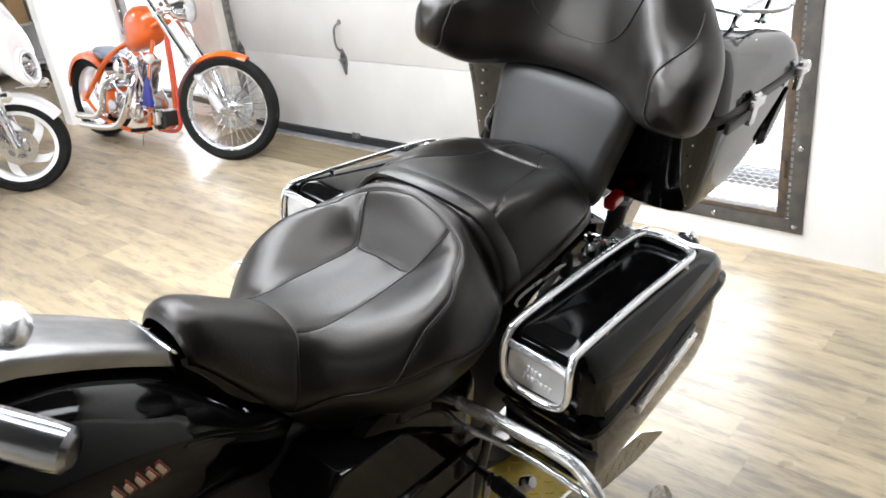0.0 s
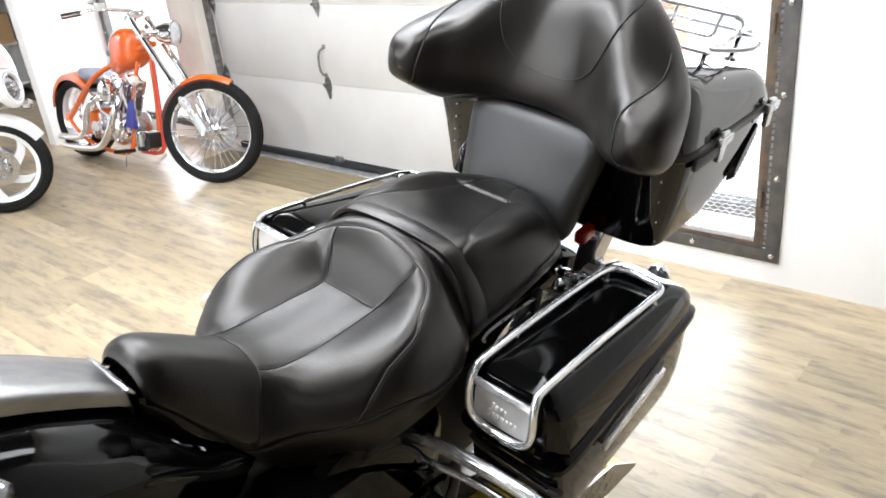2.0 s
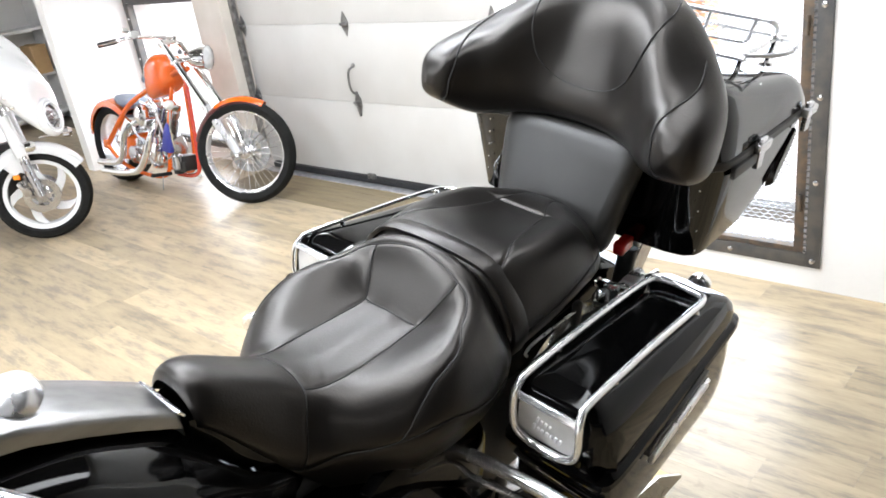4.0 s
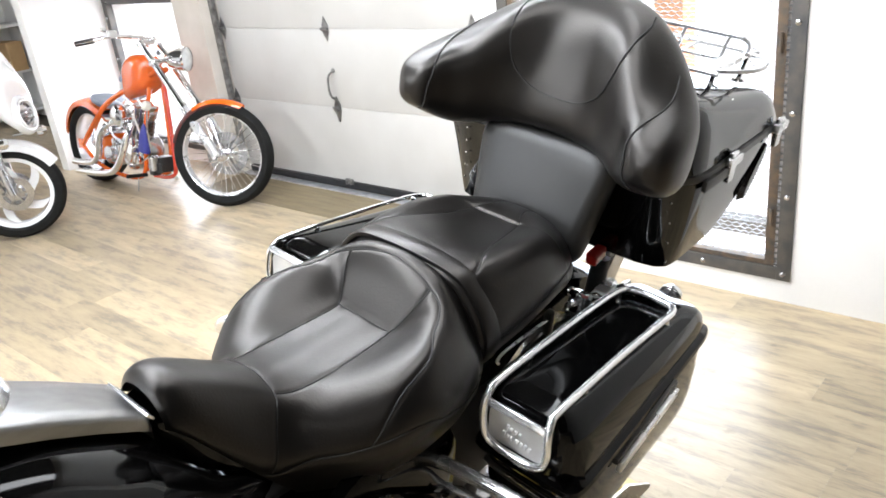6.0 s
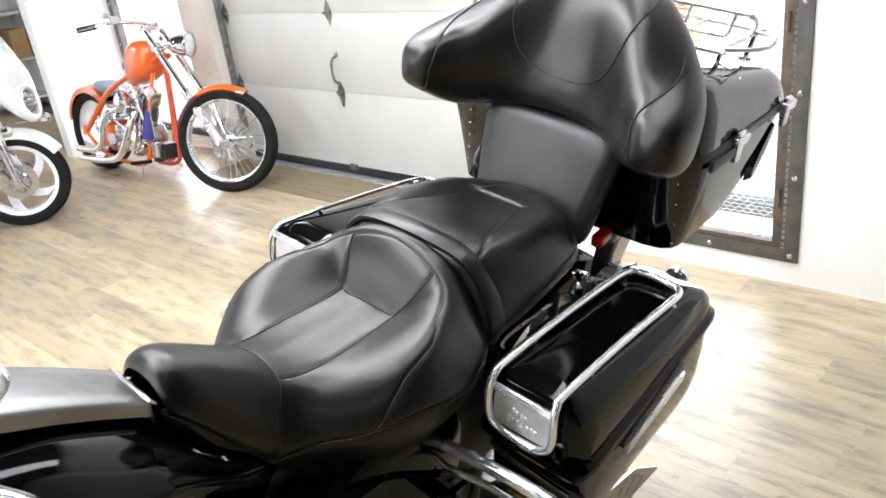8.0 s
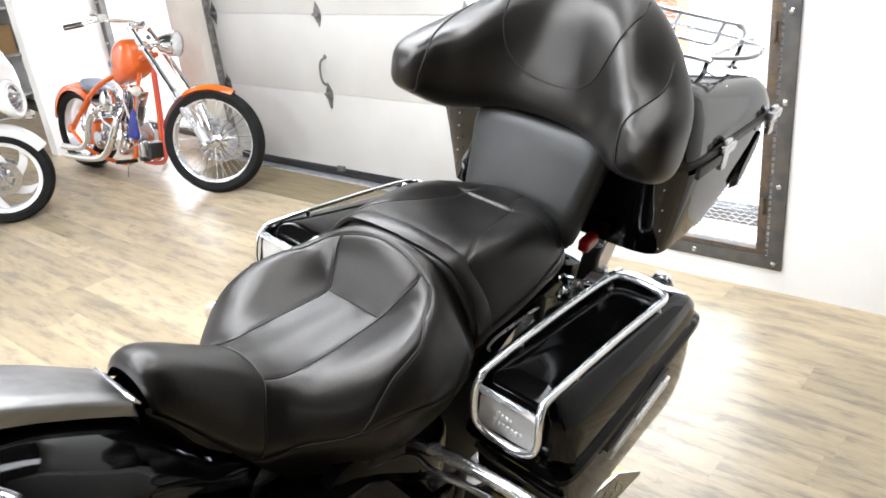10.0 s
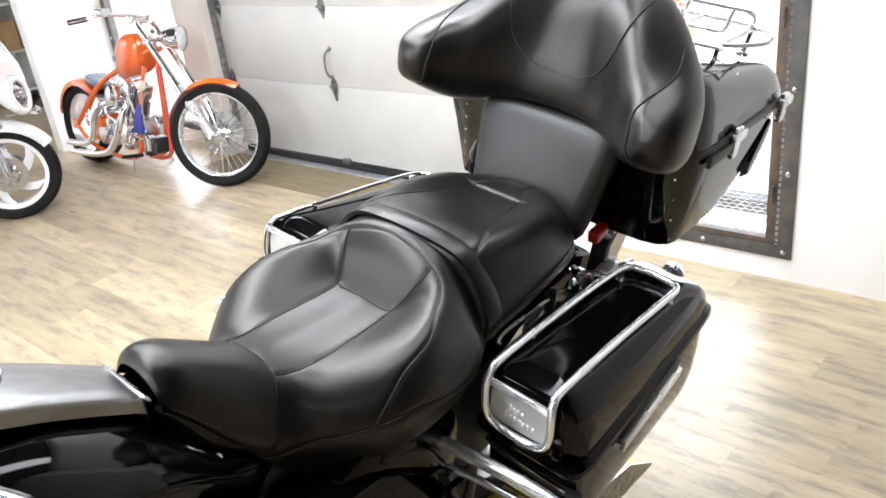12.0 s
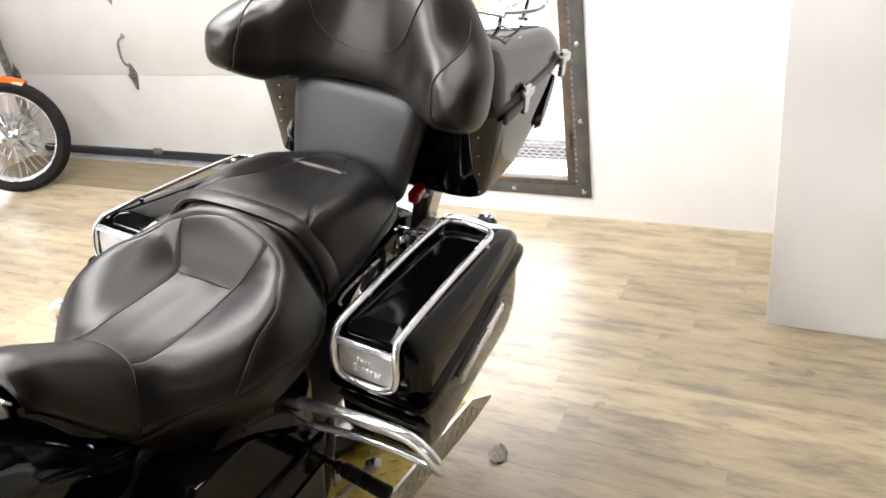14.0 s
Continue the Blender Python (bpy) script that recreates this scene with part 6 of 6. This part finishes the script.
# ---- the white cruiser ----
def cruiser():
    r = root("cruiser_motorcycle", pose(-5.2, 1.86, 0, -3, 0, 35), "white faired cruiser motorcycle with cast wheels on the plank floor", "motorcycle")
    ST = 30.0
    R = 0.295
    hubm = Matrix.Translation((0, 0, R)) @ pose(0, 0, 0, 0, 0, ST)
    turn = hubm @ pose(0, 0, 0, 90, 0, 0) @ Matrix.Scale(R / 0.305, 4)
    wheel = part("front_wheel", lathe([(0.205, -0.045), (0.235, -0.055), (0.24, -0.045), (0.22, -0.02), (0.22, 0.02), (0.24, 0.045), (0.235, 0.055), (0.205, 0.045), (0.2, 0.0), (0.205, -0.045)], 48, turn), WHITE_PAINT, r, "white cast front wheel")
    part("tyre", lathe([(0.226, -0.05), (0.245, -0.066), (0.28, -0.06), (0.3, -0.036), (0.305, -0.01), (0.305, 0.01), (0.3, 0.036), (0.28, 0.06), (0.245, 0.066), (0.226, 0.05)], 48, turn), RUBBER, wheel, "black tyre")
    for k in range(5):
        rings = []
        for q in range(9):
            f = q / 8
            rad, an = 0.05 + 0.165 * f, radians(72 * k + 50 * f)
            wd = 0.045 - 0.006 * math.sin(math.pi * f) + 0.035 * f
            d = Vector((math.cos(an), math.sin(an), 0))
            s = Vector((-math.sin(an - 0.5), math.cos(an - 0.5), 0))
            rings.append([d * rad + s * wd * a + Vector((0, 0, b)) for a, b in ((-1, -0.012), (1, -0.012), (1, 0.018), (-1, 0.018))])
        part("blade_spoke", moved(loft(rings), turn), WHITE_PAINT, wheel)
    part("hub", lathe([(0, -0.06), (0.05, -0.06), (0.06, -0.03), (0.06, 0.03), (0.05, 0.06), (0, 0.06)], 24, turn), ALLOY, wheel)
    for sd in (1, -1):
        brake_rotor(0.11, hubm @ Matrix.Translation((0, sd * 0.062, 0)), wheel, ALLOY)
    arc = arc_fender(r, "front_fender", (0, 0, 0), 0.318, 29, 172, 0.08, WHITE_PAINT, 0.05, 26, "white front fender")
    skirt = arc_fender(arc, "fender_skirt", (0, 0, 0), 0.316, 92, 128, 0.084, WHITE_PAINT, 0.13, 12, "deep side of the fender")
    arc.matrix_basis = hubm
    for sd in (1, -1):
        off = Vector((-math.sin(radians(ST)), math.cos(radians(ST)), 0)) * sd * 0.115
        lo, hi = Vector((0.0, 0, 0.3)) + off, Vector((-0.1, 0, 0.86)) + off
        fk = part("fork_leg", tube([lo, lo + (hi - lo) * 0.42], 0.027, 14), ALLOY, r, "silver fork leg")
        part("fork_tube", tube([lo + (hi - lo) * 0.42, hi], 0.021, 14), CHROME, fk)
        part("fork_cover", tube([lo + (hi - lo) * 0.46, lo + (hi - lo) * 0.92], 0.036, 16), WHITE_PAINT, fk)
        part("caliper", box((0.05, 0.05, 0.1), lo + Vector((-0.09, sd * 0.01, 0.06)), 0.012, 2, pose(0, 0, 0, 0, -20, ST)), ALLOY, fk)
        part("reflector", box((0.045, 0.014, 0.03), lo + Vector((-0.1, sd * 0.035, 0.14)), 0.006), AMBER, fk, "amber side reflector")
        part("turn_signal", join(lathe([(0, 0), (0.03, 0.005), (0.034, 0.04), (0.02, 0.06), (0, 0.062)], 18, pose(0.12, sd * 0.2, 0.63, 0, 90, ST)), tube([(0.02, sd * 0.1, 0.63), (0.13, sd * 0.2, 0.63)], 0.009, 8)), CHROME, r, "chrome turn signal")
    # Fork-mounted fairing: a nose that sweeps up to a low windscreen.
    rings = []
    for x, z, hy, hz in ((0.205, 0.775, 0.078, 0.09), (0.2, 0.79, 0.108, 0.13), (0.18, 0.85, 0.16, 0.18), (0.13, 0.945, 0.205, 0.22), (0.06, 1.05, 0.235, 0.24), (-0.02, 1.13, 0.25, 0.22), (-0.06, 1.17, 0.23, 0.18)):
        rings.append([(x - 0.1 * max(0, math.sin(a)) * (1 if x < 0.15 else 0.2), hy * math.copysign(abs(math.cos(a)) ** 0.8, math.cos(a)), z + hz * math.copysign(abs(math.sin(a)) ** 0.9, math.sin(a))) for a in (2 * math.pi * k / 40 for k in range(40))])
    rows = smooth_rows([[q for p in g for q in p] for g in rings], 40)
    part("fairing", moved(loft([[tuple(g[i:i + 3]) for i in range(0, len(g), 3)] for g in rows]), pose(0.0, 0, 0, 0, 0, 4)), WHITE_PAINT, r, "white nose fairing", 60)
    lm = pose(0.0, 0, 0, 0, 0, 4) @ Matrix.Translation((0.205, 0, 0.765)) @ pose(0, 0, 0, 0, 82, 0)
    hl = part("headlamp", lathe([(0.088, -0.02), (0.09, 0.012), (0.08, 0.02), (0.076, 0.01)], 28, lm), WHITE_PAINT, r)
    part("lens", lathe([(0.076, 0.006), (0.05, -0.01), (0.03, 0.004), (0, 0.012)], 28, lm), ALLOY, hl, "bright headlamp reflector")
    part("bezel", torus(0.1, 0.022, 40, 12, lm @ Matrix.Translation((0, 0, -0.012)), 1.3), WHITE_PAINT, hl, "swollen white headlamp surround")
    for q in (-0.028, 0.0, 0.028):
        part("lens_bar", moved(box((0.012, 0.12, 0.012), (q, 0, 0.012), 0.004), lm), DULL_STEEL, hl)
    rings = []
    for k in range(15):
        s = -1 + k / 7
        y, x = 0.22 * s, 0.02 - 0.16 * s * s
        rings.append([(x, y, 1.2 - 0.04 * s * s), (x - 0.09, y * 0.92, 1.3 - 0.07 * s * s), (x - 0.13, y * 0.8, 1.38 - 0.1 * s * s), (x - 0.134, y * 0.8, 1.38 - 0.1 * s * s), (x - 0.094, y * 0.92, 1.3 - 0.07 * s * s), (x - 0.005, y, 1.2 - 0.04 * s * s)])
    part("windscreen", moved(loft(rings), pose(0.0, 0, 0, 0, 0, 4)), material("milky_screen", (0.62, 0.63, 0.64), 0.12, coat=0.5), r, "pale windscreen")
    for x, y, z in ((0.1, -0.2, 0.93), (0.12, -0.19, 0.87), (0.04, -0.235, 1.0), (0.1, 0.2, 0.93), (0.12, 0.19, 0.87), (0.04, 0.235, 1.0)):
        part("fairing_bolt", lathe([(0, 0.014), (0.01, 0.011), (0.014, 0), (0.01, -0.03), (0, -0.03)], 14, pose(x, y, z, 90 if y < 0 else -90, 0, 0)), CHROME, r)
    part("leg_shield", moved(ring_box([(0, -0.06, 0.06, -0.24, 0.24), (0.3, -0.05, 0.06, -0.26, 0.26), (0.5, -0.06, 0.04, -0.2, 0.2)], 4), pose(-0.27, 0, 0.28, 0, -6, 0)), WHITE_PAINT, r, "white lower fairing")
    part("radiator", box((0.05, 0.36, 0.34), (-0.2, 0, 0.46), 0.01), SATIN_BLACK, r)
    part("engine", join(box((0.5, 0.26, 0.36), (-0.7, 0, 0.42), 0.05, 3), lathe([(0, -0.16), (0.1, -0.16), (0.11, -0.14), (0.11, 0.14), (0.1, 0.16), (0, 0.16)], 24, pose(-0.6, 0, 0.36, 90, 0, 0))), DULL_STEEL, r)
    rings = []
    for x, z, hy, hz in ((-0.26, 0.82, 0.06, 0.06), (-0.32, 0.82, 0.13, 0.12), (-0.5, 0.83, 0.17, 0.15), (-0.72, 0.8, 0.15, 0.13), (-0.85, 0.76, 0.08, 0.08)):
        rings.append([(x, hy * math.cos(a), z + hz * math.sin(a)) for a in (2 * math.pi * k / 32 for k in range(32))])
    rows = smooth_rows([[q for p in g for q in p] for g in rings], 30)
    part("fuel_tank", loft([[tuple(g[i:i + 3]) for i in range(0, len(g), 3)] for g in rows]), WHITE_PAINT, r, "white fuel tank", 60)
    part("seat", moved(ring_box([(0, -0.3, 0.25, -0.15, 0.15), (0.04, -0.32, 0.27, -0.17, 0.17), (0.1, -0.3, 0.24, -0.16, 0.16), (0.13, -0.22, 0.16, -0.1, 0.1)], 3), pose(-1.05, 0, 0.64, 0, 0, 0)), LEATHER, r, "black seat")
    bm = Matrix.Translation((-1.62, 0, 0.3)) @ pose(0, 0, 0, 90, 0, 0)
    rw = part("rear_wheel", lathe([(0.05, -0.05), (0.2, -0.03), (0.22, -0.07), (0.225, 0.07), (0.2, 0.03), (0.05, 0.05)], 40, bm), WHITE_PAINT, r)
    part("tyre", lathe([(0.22, -0.08), (0.27, -0.095), (0.3, -0.05), (0.305, 0), (0.3, 0.05), (0.27, 0.095), (0.22, 0.08)], 40, bm), RUBBER, rw)
    arc_fender(r, "rear_fender", (-1.62, 0, 0.3), 0.34, 0, 165, 0.13, WHITE_PAINT, 0.08, 24, "white rear fender")
    part("frame_tube", join(tube([(-0.2, 0.0, 0.86), (-0.4, 0, 0.3)], 0.025, 10), tube([(-0.4, 0.1, 0.24), (-1.62, 0.12, 0.3)], 0.022, 10), tube([(-0.4, -0.1, 0.24), (-1.62, -0.12, 0.3)], 0.022, 10)), SATIN_BLACK, r)
    part("exhaust_pipe", tube(spline([(-0.55, -0.15, 0.45), (-0.62, -0.2, 0.25), (-0.9, -0.22, 0.22), (-1.8, -0.22, 0.26)], 6), 0.04, 14), CHROME, r)
    part("handlebar", tube(spline([(-0.5, -0.42, 1.0), (-0.34, -0.36, 1.05), (-0.22, -0.15, 1.02), (-0.22, 0.15, 1.02), (-0.34, 0.36, 1.05), (-0.5, 0.42, 1.0)], 6), 0.0125, 10), CHROME, r)
    part("mirror", join(moved(ring_box([(0, -0.05, 0.05, -0.08, 0.08), (0.015, -0.055, 0.055, -0.085, 0.085), (0.03, -0.035, 0.035, -0.06, 0.06)], 3), pose(-0.34, -0.42, 0.93, 0, -80, 0)), tube([(-0.36, -0.36, 1.05), (-0.34, -0.42, 0.95)], 0.007, 8)), SATIN_BLACK, r, "black mirror")


cruiser()


# ---- the back room's shelves ----
def shelf_unit():
    r = root("shelf_unit", pose(-9.35, 3.3, 0), "white shelf unit against the far wall, partly filled", "shelf")
    for y in (-0.75, 0.5):
        part("side_panel", span((-0.2, y, 0), (0.25, y + 0.03, 2.0), 0.003), SHELF, r)
    for z in (0.1, 0.52, 1.0, 1.48, 1.95):
        part("shelf_board", span((-0.2, -0.72, z), (0.25, 0.5, z + 0.03), 0.003), SHELF, r)
    part("back_panel", span((-0.215, -0.75, 0), (-0.202, 0.53, 2.0)), WALL_WHITE, r)


shelf_unit()
tagged(part("cardboard_box", join(box((0.3, 0.16, 0.3), (-9.2, 3.62, 0.702), 0.004), box((0.304, 0.04, 0.006), (-9.2, 3.62, 0.856), 0.001, 1)), CARD), "brown cardboard box on the shelf", "box")
tagged(part("camera_bag", box((0.2, 0.14, 0.14), (-9.2, 3.42, 0.621), 0.02, 3), SATIN_BLACK), "small black case on the shelf", "case")
tagged(part("storage_bin", join(span((-9.35, 2.75, 0.551), (-9.12, 3.2, 0.75), 0.01), span((-9.36, 2.74, 0.75), (-9.11, 3.21, 0.765), 0.004)), DULL_STEEL), "grey storage bin on the shelf", "bin")
tagged(part("picture_frame", span((-9.99, 2.2, 1.2), (-9.96, 2.7, 1.7), 0.004), SATIN_BLACK), "dark frame on the far white wall", "picture frame")



def floor_scrap():
    """A dry crumpled leaf."""
    rng = random.Random(9)
    bm = bmesh.new()
    grid = [[bm.verts.new((0.05 * (i / 7 - 0.5) * math.sin(math.pi * (0.12 + 0.76 * j / 7)) * 1.2, 0.075 * (j / 7 - 0.5), 0.003 + rng.uniform(0, 0.006))) for i in range(8)] for j in range(8)]
    under = [[bm.verts.new(v.co - Vector((0, 0, 0.0012))) for v in row] for row in grid]
    for j in range(7):
        for i in range(7):
            bm.faces.new((grid[j][i], grid[j][i + 1], grid[j + 1][i + 1], grid[j + 1][i]))
            bm.faces.new((under[j][i], under[j + 1][i], under[j + 1][i + 1], under[j][i + 1]))
    ob = tagged(part("dry_leaf", bm, material("dry_leaf", (0.3, 0.25, 0.19), 0.7, second=(0.16, 0.13, 0.1), scale=60), None, "", 20), "crumpled dry brown leaf on the plank floor", "leaf")
    ob.matrix_world = pose(-0.735, 1.6, 0, 0, 0, 25)


floor_scrap()

# Ceiling lamps, all out of view; the fill lamps get housings too.
lamp_src = None
for lx, ly, watts in LAMPS:
    if lamp_src is None:
        lamp_src = root("ceiling_light", pose(lx, ly, TOP), "unseen long fluorescent ceiling light with white housing", "ceiling light", "ceiling lights")
        part("housing", span((-0.17, -1.24, -0.07), (0.17, 1.24, -0.001), 0.01), WHITE_PAINT, lamp_src)
        part("diffuser", span((-0.145, -1.21, -0.1), (0.145, 1.21, -0.071), 0.01), TUBE_GLOW, lamp_src, "glowing white diffuser")
    else:
        copy_thing(lamp_src, pose(lx, ly, TOP))

# ---- floor boards ----
def floor_boards():
    """Boards along x, in staggered rows; the nearer ones are pieces of their own."""
    rng = random.Random(5)
    wide, long_ = 0.152, 1.22
    owner = bpy.data.objects["floor"]
    shared, rest, singles = {}, bmesh.new(), 0
    y = -4.5
    while y < 3.45:
        x = -10 - rng.random() * long_
        while x < 3.2:
            a, b = max(x, -10), min(x + long_, 3.2)
            inside_block = y > 2.3 and a > -0.09
            near = -4.2 < (a + b) / 2 < 0.6 and y > -0.2
            if b - a > 0.02 and not inside_block:
                size = (round(b - a, 4), min(wide, 3.52 - y))
                if near and singles < 290 and abs(size[0] - long_) < 1e-3 and abs(size[1] - wide) < 1e-3:
                    if size not in shared:
                        bm = box((size[0] - 0.0003, size[1] - 0.0003, 0.006), (0, 0, -0.003), 0.0002, 1)
                        me = bpy.data.meshes.new("plank")
                        bm.to_mesh(me)
                        bm.free()
                        me.materials.append(PLANK)
                        shared[size] = me
                    ob = new("plank", shared[size])
                    ob.parent = owner
                    ob.location = ((a + b) / 2, y + wide / 2, 0)
                    singles += 1
                else:
                    vs = [rest.verts.new((px, py, pz)) for pz in (-0.006, 0) for px, py in ((a + 0.0003, y + 0.0003), (b - 0.0003, y + 0.0003), (b - 0.0003, y + size[1] - 0.0003), (a + 0.0003, y + size[1] - 0.0003))]
                    for f in ((4, 5, 6, 7), (0, 1, 5, 4), (1, 2, 6, 5), (2, 3, 7, 6), (3, 0, 4, 7)):
                        rest.faces.new([vs[k] for k in f])
            x += long_
        y += wide
    me = bpy.data.meshes.new("far_planks")
    rest.to_mesh(me)
    rest.free()
    me.materials.append(PLANK)
    ob = new("far_planks", me)
    ob.parent = owner
    tagged(ob, "oak-look floor planks further off", kind="stuff")


floor_boards()
